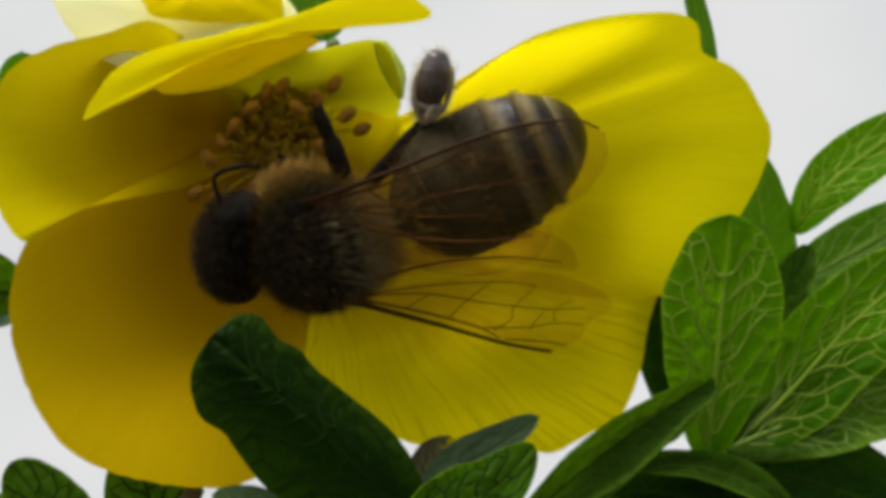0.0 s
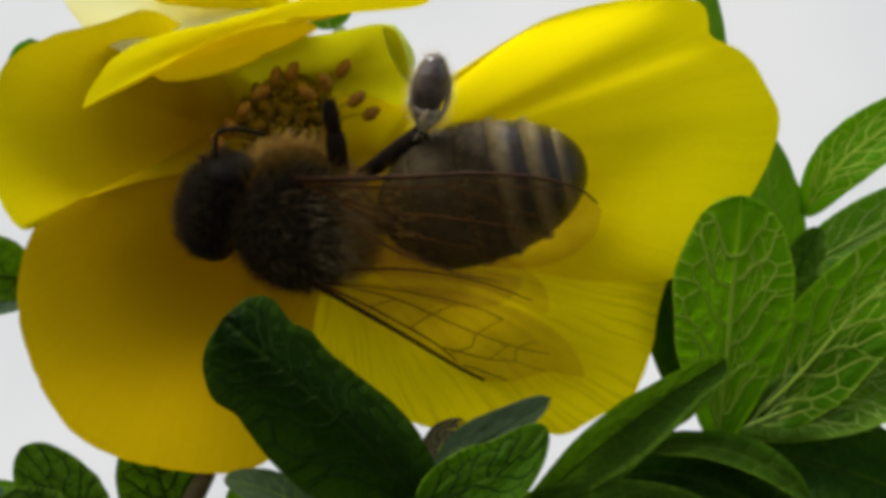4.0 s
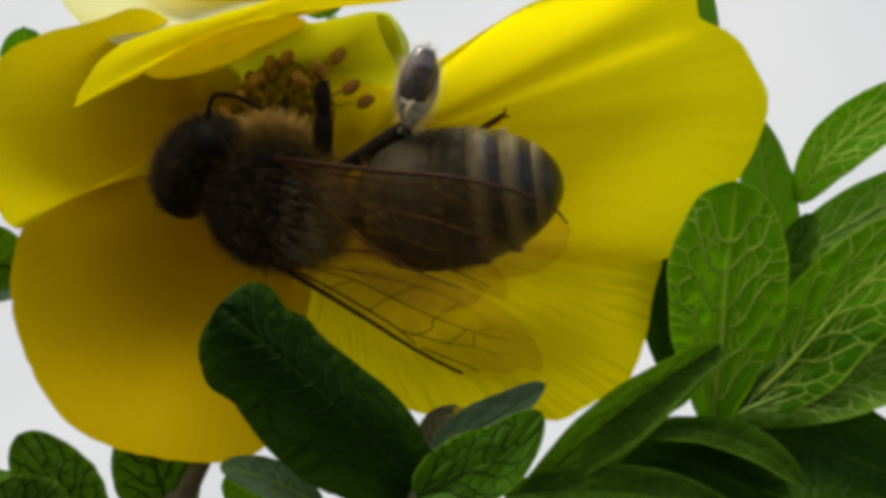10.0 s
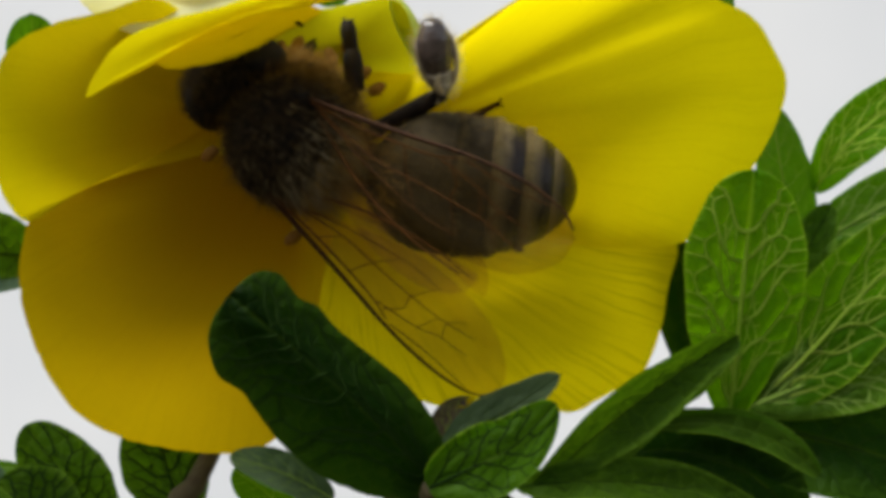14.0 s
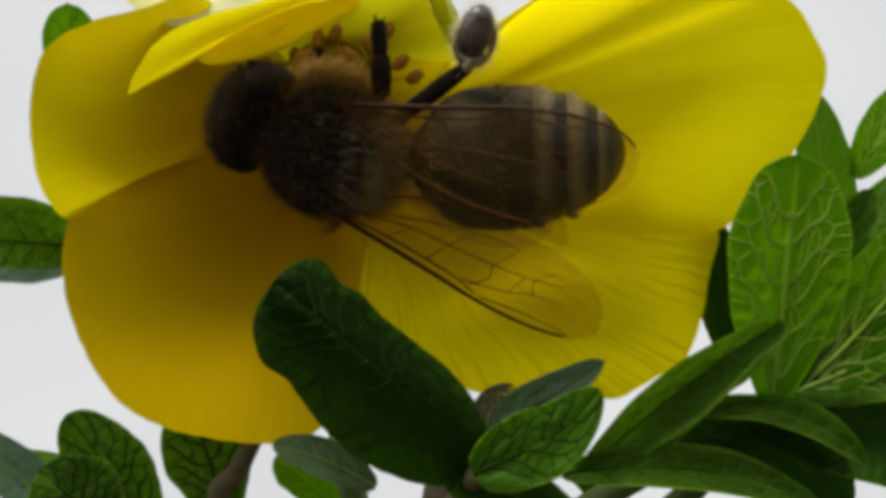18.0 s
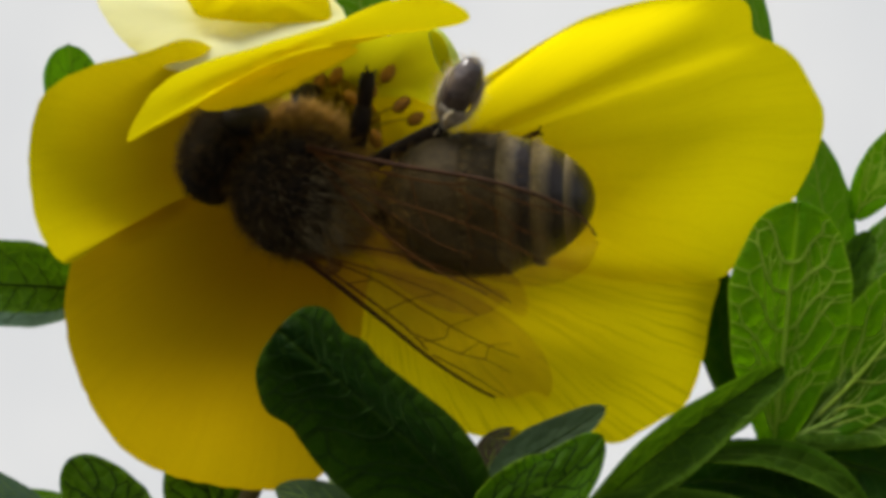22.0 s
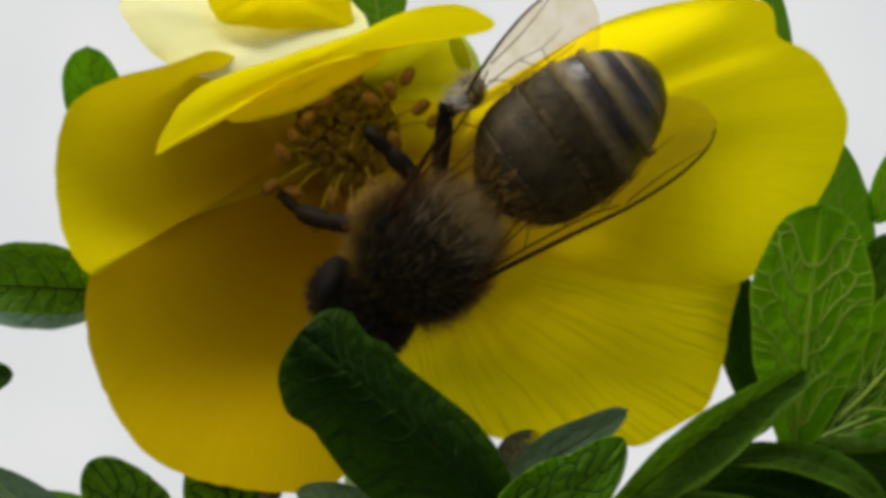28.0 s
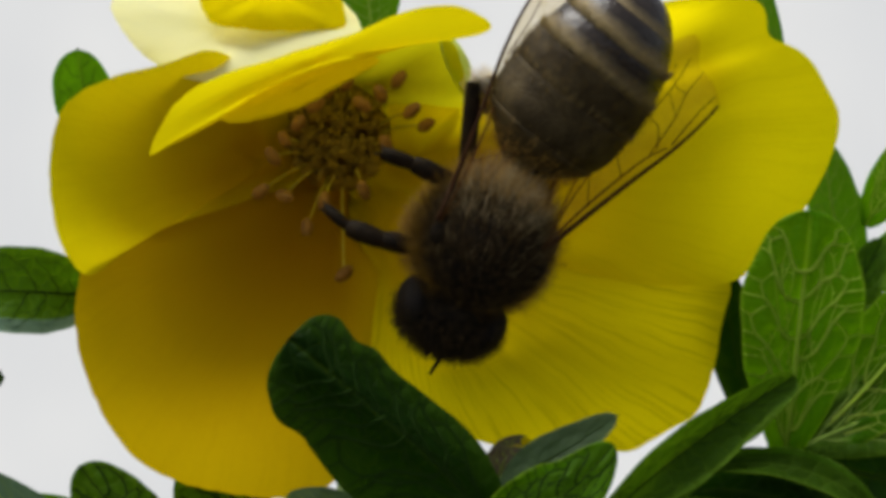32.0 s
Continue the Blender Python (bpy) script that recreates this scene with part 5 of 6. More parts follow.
    walk(abdomen, [
        (0.0, pose(-0.002300, 0.000000, -0.000150, 0.0, -2.1, 12.0)),
        (1.0, pose(-0.002300, 0.000000, -0.000150, 0.0, -3.4, 14.3)),
        (2.0, pose(-0.002300, 0.000000, -0.000150, 0.0, -2.8, 15.7)),
        (2.5, pose(-0.002300, 0.000000, -0.000150, 0.0, -0.5, 18.6)),
        (4.5, pose(-0.002300, 0.000000, -0.000150, 0.0, 0.6, 13.0)),
        (5.0, pose(-0.002300, 0.000000, -0.000150, 0.0, 0.4, 17.1)),
        (6.0, pose(-0.002300, 0.000000, -0.000150, 0.0, -0.9, 17.2)),
        (7.0, pose(-0.002300, 0.000000, -0.000150, 0.0, -1.3, 24.1)),
        (8.0, pose(-0.002300, 0.000000, -0.000150, 0.0, -0.2, 18.8)),
        (9.0, pose(-0.002300, 0.000000, -0.000150, 0.0, 0.7, 20.3)),
        (10.0, pose(-0.002300, 0.000000, -0.000150, 0.0, 0.2, 19.6)),
        (11.0, pose(-0.002300, 0.000000, -0.000150, 0.0, -0.5, 22.6)),
        (12.0, pose(-0.002300, 0.000000, -0.000150, 0.0, -0.1, 19.0)),
        (13.0, pose(-0.002300, 0.000000, -0.000150, 0.0, -2.1, 18.3)),
        (14.0, pose(-0.002300, 0.000000, -0.000150, 0.0, -9.6, 26.2)),
        (14.5, pose(-0.002300, 0.000000, -0.000150, 0.0, -12.1, 28.1)),
        (16.5, pose(-0.002300, 0.000000, -0.000150, 0.0, -6.7, 16.6)),
        (17.0, pose(-0.002300, 0.000000, -0.000150, 0.0, -2.1, 13.1)),
        (18.0, pose(-0.002300, 0.000000, -0.000150, 0.0, -0.4, 14.9)),
        (19.0, pose(-0.002300, 0.000000, -0.000150, 0.0, 2.4, 11.7)),
        (20.0, pose(-0.002300, 0.000000, -0.000150, 0.0, 3.2, 14.4)),
        (21.0, pose(-0.002300, 0.000000, -0.000150, 0.0, 3.0, 15.9)),
        (22.0, pose(-0.002300, 0.000000, -0.000150, 0.0, 3.4, 19.8)),
        (23.0, pose(-0.002300, 0.000000, -0.000150, 0.0, 4.5, 10.8)),
        (24.0, pose(-0.002300, 0.000000, -0.000150, 0.0, 4.7, 11.8)),
        (25.0, pose(-0.002300, 0.000000, -0.000150, 0.0, 3.7, 17.0)),
        (25.5, pose(-0.002300, 0.000000, -0.000150, 0.0, 3.0, 15.9)),
        (27.5, pose(-0.002300, 0.000000, -0.000150, 0.0, 7.5, 3.8)),
        (28.0, pose(-0.002300, 0.000000, -0.000150, 0.0, 7.6, -6.1)),
        (29.0, pose(-0.002300, 0.000000, -0.000150, 0.0, 7.0, -12.6)),
        (30.0, pose(-0.002300, 0.000000, -0.000150, 0.0, 8.6, -14.0)),
        (31.0, pose(-0.002300, 0.000000, -0.000150, 0.0, 13.5, -10.6)),
        (32.0, pose(-0.002300, 0.000000, -0.000150, 0.0, 17.2, -16.1)),
    ])
    walk(wing_left, [
        (0.0, pose(-0.000300, 0.001600, 0.001100, -8.0, -3.6, -33.0)),
        (1.0, pose(-0.000300, 0.001600, 0.001100, -8.0, -3.8, -30.6)),
        (2.0, pose(-0.000300, 0.001600, 0.001100, -8.0, -1.9, -29.7)),
        (2.5, pose(-0.000300, 0.001600, 0.001100, -8.0, 1.6, -25.4)),
        (4.5, pose(-0.000300, 0.001600, 0.001100, -8.0, 4.2, -32.2)),
        (5.0, pose(-0.000300, 0.001600, 0.001100, -8.0, 5.2, -27.3)),
        (6.0, pose(-0.000300, 0.001600, 0.001100, -8.0, 6.7, -22.9)),
        (7.0, pose(-0.000300, 0.001600, 0.001100, -8.0, 8.1, -19.4)),
        (8.0, pose(-0.000300, 0.001600, 0.001100, -8.0, 6.4, -18.9)),
        (9.0, pose(-0.000300, 0.001600, 0.001100, -8.0, 2.1, -19.9)),
        (10.0, pose(-0.000300, 0.001600, 0.001100, -8.0, 1.5, -20.8)),
        (11.0, pose(-0.000300, 0.001600, 0.001100, -8.0, 5.2, -15.8)),
        (12.0, pose(-0.000300, 0.001600, 0.001100, -8.0, 5.9, -18.6)),
        (13.0, pose(-0.000300, 0.001600, 0.001100, -8.0, 5.1, -20.5)),
        (14.0, pose(-0.000300, 0.001600, 0.001100, -8.0, 6.5, -13.3)),
        (14.5, pose(-0.000300, 0.001600, 0.001100, -8.0, 5.9, -9.2)),
        (16.5, pose(-0.000300, 0.001600, 0.001100, -8.0, 2.0, -17.9)),
        (17.0, pose(-0.000300, 0.001600, 0.001100, -8.0, 0.1, -21.2)),
        (18.0, pose(-0.000300, 0.001600, 0.001100, -8.0, 0.4, -19.7)),
        (19.0, pose(-0.000300, 0.001600, 0.001100, -8.0, 1.6, -26.1)),
        (20.0, pose(-0.000300, 0.001600, 0.001100, -8.0, 4.5, -22.4)),
        (21.0, pose(-0.000300, 0.001600, 0.001100, -8.0, 4.9, -21.0)),
        (22.0, pose(-0.000300, 0.001600, 0.001100, -8.0, 1.1, -22.9)),
        (23.0, pose(-0.000300, 0.001600, 0.001100, -8.0, -2.8, -29.3)),
        (24.0, pose(-0.000300, 0.001600, 0.001100, -8.0, -2.5, -28.8)),
        (25.0, pose(-0.000300, 0.001600, 0.001100, -8.0, -0.0, -20.1)),
        (25.5, pose(-0.000300, 0.001600, 0.001100, -8.0, 1.8, -19.0)),
        (27.5, pose(-0.000300, 0.001600, 0.001100, -8.0, -0.2, -13.1)),
        (28.0, pose(-0.000300, 0.001600, 0.001100, -8.0, -2.7, -16.6)),
        (29.0, pose(-0.000300, 0.001600, 0.001100, -8.0, -4.3, -19.7)),
        (30.0, pose(-0.000300, 0.001600, 0.001100, -8.0, -3.5, -21.2)),
        (31.0, pose(-0.000300, 0.001600, 0.001100, -8.0, -4.9, -23.5)),
        (32.0, pose(-0.000300, 0.001600, 0.001100, -8.0, -8.2, -33.6)),
    ])
    walk(wing_right, [
        (0.0, pose(-0.000050, -0.001900, 0.001150, 4.0, 18.3, 11.9)),
        (1.0, pose(-0.000050, -0.001900, 0.001150, 4.0, 19.3, 12.9)),
        (2.0, pose(-0.000050, -0.001900, 0.001150, 4.0, 19.6, 11.3)),
        (2.5, pose(-0.000050, -0.001900, 0.001150, 4.0, 18.9, 12.5)),
        (4.5, pose(-0.000050, -0.001900, 0.001150, 4.0, 16.8, 5.8)),
        (5.0, pose(-0.000050, -0.001900, 0.001150, 4.0, 13.3, 6.5)),
        (6.0, pose(-0.000050, -0.001900, 0.001150, 4.0, 11.9, 9.1)),
        (7.0, pose(-0.000050, -0.001900, 0.001150, 4.0, 13.2, 13.1)),
        (8.0, pose(-0.000050, -0.001900, 0.001150, 4.0, 13.4, 11.5)),
        (9.0, pose(-0.000050, -0.001900, 0.001150, 4.0, 14.8, 11.0)),
        (10.0, pose(-0.000050, -0.001900, 0.001150, 4.0, 18.0, 11.3)),
        (11.0, pose(-0.000050, -0.001900, 0.001150, 4.0, 18.5, 14.4)),
        (12.0, pose(-0.000050, -0.001900, 0.001150, 4.0, 16.9, 10.7)),
        (13.0, pose(-0.000050, -0.001900, 0.001150, 4.0, 18.3, 12.6)),
        (14.0, pose(-0.000050, -0.001900, 0.001150, 4.0, 21.4, 20.4)),
        (14.5, pose(-0.000050, -0.001900, 0.001150, 4.0, 22.6, 23.7)),
        (16.5, pose(-0.000050, -0.001900, 0.001150, 4.0, 20.8, 17.9)),
        (17.0, pose(-0.000050, -0.001900, 0.001150, 4.0, 19.8, 15.1)),
        (18.0, pose(-0.000050, -0.001900, 0.001150, 4.0, 20.0, 16.6)),
        (19.0, pose(-0.000050, -0.001900, 0.001150, 4.0, 19.3, 12.0)),
        (20.0, pose(-0.000050, -0.001900, 0.001150, 4.0, 18.3, 12.7)),
        (21.0, pose(-0.000050, -0.001900, 0.001150, 4.0, 18.3, 10.8)),
        (22.0, pose(-0.000050, -0.001900, 0.001150, 4.0, 19.8, 12.6)),
        (23.0, pose(-0.000050, -0.001900, 0.001150, 4.0, 22.4, 10.8)),
        (24.0, pose(-0.000050, -0.001900, 0.001150, 4.0, 24.1, 14.5)),
        (25.0, pose(-0.000050, -0.001900, 0.001150, 4.0, 24.6, 21.8)),
        (25.5, pose(-0.000050, -0.001900, 0.001150, 4.0, 25.2, 21.3)),
        (27.5, pose(-0.000050, -0.001900, 0.001150, 4.0, -7.3, 13.2)),
        (28.0, pose(-0.000050, -0.001900, 0.001150, 4.0, -9.0, 12.9)),
        (29.0, pose(-0.000050, -0.001900, 0.001150, 4.0, -10.7, 12.8)),
        (30.0, pose(-0.000050, -0.001900, 0.001150, 4.0, -10.6, 9.5)),
        (31.0, pose(-0.000050, -0.001900, 0.001150, 4.0, -8.4, 7.1)),
        (32.0, pose(-0.000050, -0.001900, 0.001150, 4.0, -6.4, -2.3)),
    ])
    walk(leg_hind, [
        (0.0, pose(-0.001900, -0.001300, -0.000600, 0.0, 5.2, -146.6)),
        (1.0, pose(-0.001900, -0.001300, -0.000600, 0.0, -10.4, -136.5)),
        (2.0, pose(-0.001900, -0.001300, -0.000600, 0.0, -12.6, -137.1)),
        (2.5, pose(-0.001900, -0.001300, -0.000600, 0.0, -8.3, -132.9)),
        (4.5, pose(-0.001900, -0.001300, -0.000600, 0.0, -8.7, -141.3)),
        (5.0, pose(-0.001900, -0.001300, -0.000600, 0.0, -9.9, -138.1)),
        (6.0, pose(-0.001900, -0.001300, -0.000600, 0.0, 0.9, -137.3)),
        (7.0, pose(-0.001900, -0.001300, -0.000600, 0.0, -5.2, -124.4)),
        (8.0, pose(-0.001900, -0.001300, -0.000600, 0.0, -12.7, -128.1)),
        (9.0, pose(-0.001900, -0.001300, -0.000600, 0.0, -8.6, -131.5)),
        (10.0, pose(-0.001900, -0.001300, -0.000600, 0.0, -5.7, -133.4)),
        (11.0, pose(-0.001900, -0.001300, -0.000600, 0.0, 11.2, -132.1)),
        (12.0, pose(-0.001900, -0.001300, -0.000600, 0.0, 1.3, -136.5)),
        (13.0, pose(-0.001900, -0.001300, -0.000600, 0.0, -0.2, -132.3)),
        (14.0, pose(-0.001900, -0.001300, -0.000600, 0.0, 5.6, -118.7)),
        (14.5, pose(-0.001900, -0.001300, -0.000600, 0.0, 5.4, -113.9)),
        (16.5, pose(-0.001900, -0.001300, -0.000600, 0.0, -5.5, -124.1)),
        (17.0, pose(-0.001900, -0.001300, -0.000600, 0.0, -0.1, -133.1)),
        (18.0, pose(-0.001900, -0.001300, -0.000600, 0.0, -0.1, -129.9)),
        (19.0, pose(-0.001900, -0.001300, -0.000600, 0.0, -12.0, -135.3)),
        (20.0, pose(-0.001900, -0.001300, -0.000600, 0.0, -7.9, -137.0)),
        (21.0, pose(-0.001900, -0.001300, -0.000600, 0.0, -10.0, -133.5)),
        (22.0, pose(-0.001900, -0.001300, -0.000600, 0.0, -2.9, -134.7)),
        (23.0, pose(-0.001900, -0.001300, -0.000600, 0.0, -0.8, -136.6)),
        (24.0, pose(-0.001900, -0.001300, -0.000600, 0.0, -1.3, -141.4)),
        (25.0, pose(-0.001900, -0.001300, -0.000600, 0.0, -12.3, -131.0)),
        (25.5, pose(-0.001900, -0.001300, -0.000600, 0.0, -7.1, -130.8)),
        (27.5, pose(-0.001900, -0.001300, -0.000600, 0.0, -17.4, -131.4)),
        (28.0, pose(-0.001900, -0.001300, -0.000600, 0.0, -26.0, -134.2)),
        (29.0, pose(-0.001900, -0.001300, -0.000600, 0.0, -27.7, -139.9)),
        (30.0, pose(-0.001900, -0.001300, -0.000600, 0.0, 0.5, -149.0)),
        (31.0, pose(-0.001900, -0.001300, -0.000600, 0.0, 0.6, -151.0)),
        (32.0, pose(-0.001900, -0.001300, -0.000600, 0.0, -0.9, -163.4)),
    ])
    for piece in basket_pieces:
        walk(piece, [
        (0.0, pose(0.002900, 0.000000, 0.000100, 0.0, -19.7, 35.3)),
        (1.0, pose(0.002900, 0.000000, 0.000100, 0.0, -13.5, 30.8)),
        (2.0, pose(0.002900, 0.000000, 0.000100, 0.0, -6.9, 28.9)),
        (2.5, pose(0.002900, 0.000000, 0.000100, 0.0, -8.9, 33.5)),
        (4.5, pose(0.002900, 0.000000, 0.000100, 0.0, -4.9, 40.3)),
        (5.0, pose(0.002900, 0.000000, 0.000100, 0.0, 1.1, 42.7)),
        (6.0, pose(0.002900, 0.000000, 0.000100, 0.0, -5.1, 49.9)),
        (7.0, pose(0.002900, 0.000000, 0.000100, 0.0, -6.2, 39.5)),
        (8.0, pose(0.002900, 0.000000, 0.000100, 0.0, 4.7, 44.1)),
        (9.0, pose(0.002900, 0.000000, 0.000100, 0.0, 3.6, 34.4)),
        (10.0, pose(0.002900, 0.000000, 0.000100, 0.0, 3.8, 41.1)),
        (11.0, pose(0.002900, 0.000000, 0.000100, 0.0, -5.1, 44.6)),
        (12.0, pose(0.002900, 0.000000, 0.000100, 0.0, -2.8, 45.3)),
        (13.0, pose(0.002900, 0.000000, 0.000100, 0.0, -6.8, 39.8)),
        (14.0, pose(0.002900, 0.000000, 0.000100, 0.0, -22.8, 67.0)),
        (14.5, pose(0.002900, 0.000000, 0.000100, 0.0, -20.8, 61.6)),
        (16.5, pose(0.002900, 0.000000, 0.000100, 0.0, -22.9, 36.3)),
        (17.0, pose(0.002900, 0.000000, 0.000100, 0.0, -31.4, 45.7)),
        (18.0, pose(0.002900, 0.000000, 0.000100, 0.0, -32.8, 37.0)),
        (19.0, pose(0.002900, 0.000000, 0.000100, 0.0, -20.9, 32.8)),
        (20.0, pose(0.002900, 0.000000, 0.000100, 0.0, -19.8, 37.2)),
        (21.0, pose(0.002900, 0.000000, 0.000100, 0.0, -13.0, 30.8)),
        (22.0, pose(0.002900, 0.000000, 0.000100, 0.0, -14.1, 36.4)),
        (23.0, pose(0.002900, 0.000000, 0.000100, 0.0, -15.6, 18.9)),
        (24.0, pose(0.002900, 0.000000, 0.000100, 0.0, -25.9, 26.3)),
        (25.0, pose(0.002900, 0.000000, 0.000100, 0.0, -15.7, 20.9)),
        (25.5, pose(0.002900, 0.000000, 0.000100, 0.0, -24.7, 21.1)),
        (26.5, pose(0.002900, 0.000000, 0.000100, 0.0, 22.0, -44.4)),
        (27.5, pose(0.002900, 0.000000, 0.000100, 0.0, 62.0, -110.0)),
        (28.0, pose(0.002900, 0.000000, 0.000100, 0.0, 62.0, -110.0)),
        (29.0, pose(0.002900, 0.000000, 0.000100, 0.0, 62.0, -110.0)),
        (30.0, pose(0.002900, 0.000000, 0.000100, 0.0, 62.0, -110.0)),
        (31.0, pose(0.002900, 0.000000, 0.000100, 0.0, 62.0, -110.0)),
        (32.0, pose(0.002900, 0.000000, 0.000100, 0.0, 62.0, -110.0)),
    ])
    walk(leg_mid, [
        (0.0, pose(-0.000500, -0.001300, -0.000700, 0.0, 5.2, -102.7)),
        (1.0, pose(-0.000500, -0.001300, -0.000700, 0.0, 1.4, -97.8)),
        (2.0, pose(-0.000500, -0.001300, -0.000700, 0.0, -4.6, -100.9)),
        (2.5, pose(-0.000500, -0.001300, -0.000700, 0.0, -10.2, -97.4)),
        (4.5, pose(-0.000500, -0.001300, -0.000700, 0.0, -16.5, -105.0)),
        (5.0, pose(-0.000500, -0.001300, -0.000700, 0.0, -14.4, -102.8)),
        (6.0, pose(-0.000500, -0.001300, -0.000700, 0.0, -9.3, -100.0)),
        (7.0, pose(-0.000500, -0.001300, -0.000700, 0.0, -12.8, -89.8)),
        (8.0, pose(-0.000500, -0.001300, -0.000700, 0.0, -6.5, -95.9)),
        (9.0, pose(-0.000500, -0.001300, -0.000700, 0.0, -11.2, -101.6)),
        (10.0, pose(-0.000500, -0.001300, -0.000700, 0.0, -8.4, -100.4)),
        (11.0, pose(-0.000500, -0.001300, -0.000700, 0.0, 2.6, -97.0)),
        (12.0, pose(-0.000500, -0.001300, -0.000700, 0.0, -0.5, -103.4)),
        (13.0, pose(-0.000500, -0.001300, -0.000700, 0.0, 7.0, -97.0)),
        (14.0, pose(-0.000500, -0.001300, -0.000700, 0.0, 22.2, -66.1)),
        (14.5, pose(-0.000500, -0.001300, -0.000700, 0.0, 25.5, -54.5)),
        (16.5, pose(-0.000500, -0.001300, -0.000700, 0.0, 5.4, -91.2)),
        (17.0, pose(-0.000500, -0.001300, -0.000700, 0.0, 6.1, -100.7)),
        (18.0, pose(-0.000500, -0.001300, -0.000700, 0.0, 1.5, -95.5)),
        (19.0, pose(-0.000500, -0.001300, -0.000700, 0.0, -3.4, -107.8)),
        (20.0, pose(-0.000500, -0.001300, -0.000700, 0.0, 3.7, -108.2)),
        (21.0, pose(-0.000500, -0.001300, -0.000700, 0.0, 2.6, -107.4)),
        (22.0, pose(-0.000500, -0.001300, -0.000700, 0.0, 1.3, -104.0)),
        (23.0, pose(-0.000500, -0.001300, -0.000700, 0.0, 2.6, -110.6)),
        (24.0, pose(-0.000500, -0.001300, -0.000700, 0.0, 3.4, -103.5)),
        (25.0, pose(-0.000500, -0.001300, -0.000700, 0.0, 4.2, -96.4)),
        (25.5, pose(-0.000500, -0.001300, -0.000700, 0.0, -0.1, -96.9)),
        (27.5, pose(-0.000500, -0.001300, -0.000700, 0.0, 2.0, -105.1)),
        (28.0, pose(-0.000500, -0.001300, -0.000700, 0.0, 1.7, -108.1)),
        (29.0, pose(-0.000500, -0.001300, -0.000700, 0.0, 2.4, -104.8)),
        (30.0, pose(-0.000500, -0.001300, -0.000700, 0.0, 2.1, -101.9)),
        (31.0, pose(-0.000500, -0.001300, -0.000700, 0.0, 0.5, -90.7)),
        (32.0, pose(-0.000500, -0.001300, -0.000700, 0.0, 0.2, -111.9)),
    ])
    walk(leg_fore, [
        (0.0, pose(0.000950, -0.001900, -0.000900, 0.0, 92.4, 31.9)),
        (1.0, pose(0.000950, -0.001900, -0.000900, 0.0, 90.9, 54.6)),
        (2.0, pose(0.000950, -0.001900, -0.000900, 0.0, 91.4, 26.5)),
        (2.5, pose(0.000950, -0.001900, -0.000900, 0.0, 92.9, 24.5)),
        (4.5, pose(0.000950, -0.001900, -0.000900, 0.0, 98.1, -5.5)),
        (5.0, pose(0.000950, -0.001900, -0.000900, 0.0, 95.3, 17.2)),
        (6.0, pose(0.000950, -0.001900, -0.000900, 0.0, 94.3, 11.8)),
        (7.0, pose(0.000950, -0.001900, -0.000900, 0.0, 93.9, 16.6)),
        (8.0, pose(0.000950, -0.001900, -0.000900, 0.0, 93.2, 33.5)),
        (9.0, pose(0.000950, -0.001900, -0.000900, 0.0, 97.0, 32.7)),
        (10.0, pose(0.000950, -0.001900, -0.000900, 0.0, 97.1, 49.6)),
        (11.0, pose(0.000950, -0.001900, -0.000900, 0.0, 82.9, 23.9)),
        (12.0, pose(0.000950, -0.001900, -0.000900, 0.0, 85.1, 16.8)),
        (13.0, pose(0.000950, -0.001900, -0.000900, 0.0, 80.7, -7.7)),
        (14.0, pose(0.000950, -0.001900, -0.000900, 0.0, 76.3, 12.9)),
        (14.5, pose(0.000950, -0.001900, -0.000900, 0.0, 73.8, 19.0)),
        (16.5, pose(0.000950, -0.001900, -0.000900, 0.0, 81.9, -5.5)),
        (17.0, pose(0.000950, -0.001900, -0.000900, 0.0, 86.9, -44.0)),
        (18.0, pose(0.000950, -0.001900, -0.000900, 0.0, 80.4, -10.4)),
        (19.0, pose(0.000950, -0.001900, -0.000900, 0.0, 86.7, -20.0)),
        (20.0, pose(0.000950, -0.001900, -0.000900, 0.0, 82.1, -115.6)),
        (21.0, pose(0.000950, -0.001900, -0.000900, 0.0, 87.7, -50.5)),
        (22.0, pose(0.000950, -0.001900, -0.000900, 0.0, 86.1, -134.3)),
        (23.0, pose(0.000950, -0.001900, -0.000900, 0.0, 83.7, -161.6)),
        (24.0, pose(0.000950, -0.001900, -0.000900, 0.0, 94.4, -170.6)),
        (25.0, pose(0.000950, -0.001900, -0.000900, 0.0, 100.2, -163.0)),
        (25.5, pose(0.000950, -0.001900, -0.000900, 0.0, 98.6, -169.7)),
        (27.5, pose(0.000950, -0.001900, -0.000900, 0.0, 30.8, -47.2)),
        (28.0, pose(0.000950, -0.001900, -0.000900, 0.0, 33.5, -61.3)),
        (29.0, pose(0.000950, -0.001900, -0.000900, 0.0, 25.0, -64.1)),
        (30.0, pose(0.000950, -0.001900, -0.000900, 0.0, 6.0, -52.1)),
        (31.0, pose(0.000950, -0.001900, -0.000900, 0.0, 2.6, -52.1)),
        (32.0, pose(0.000950, -0.001900, -0.000900, 0.0, 17.0, -92.2)),
    ])
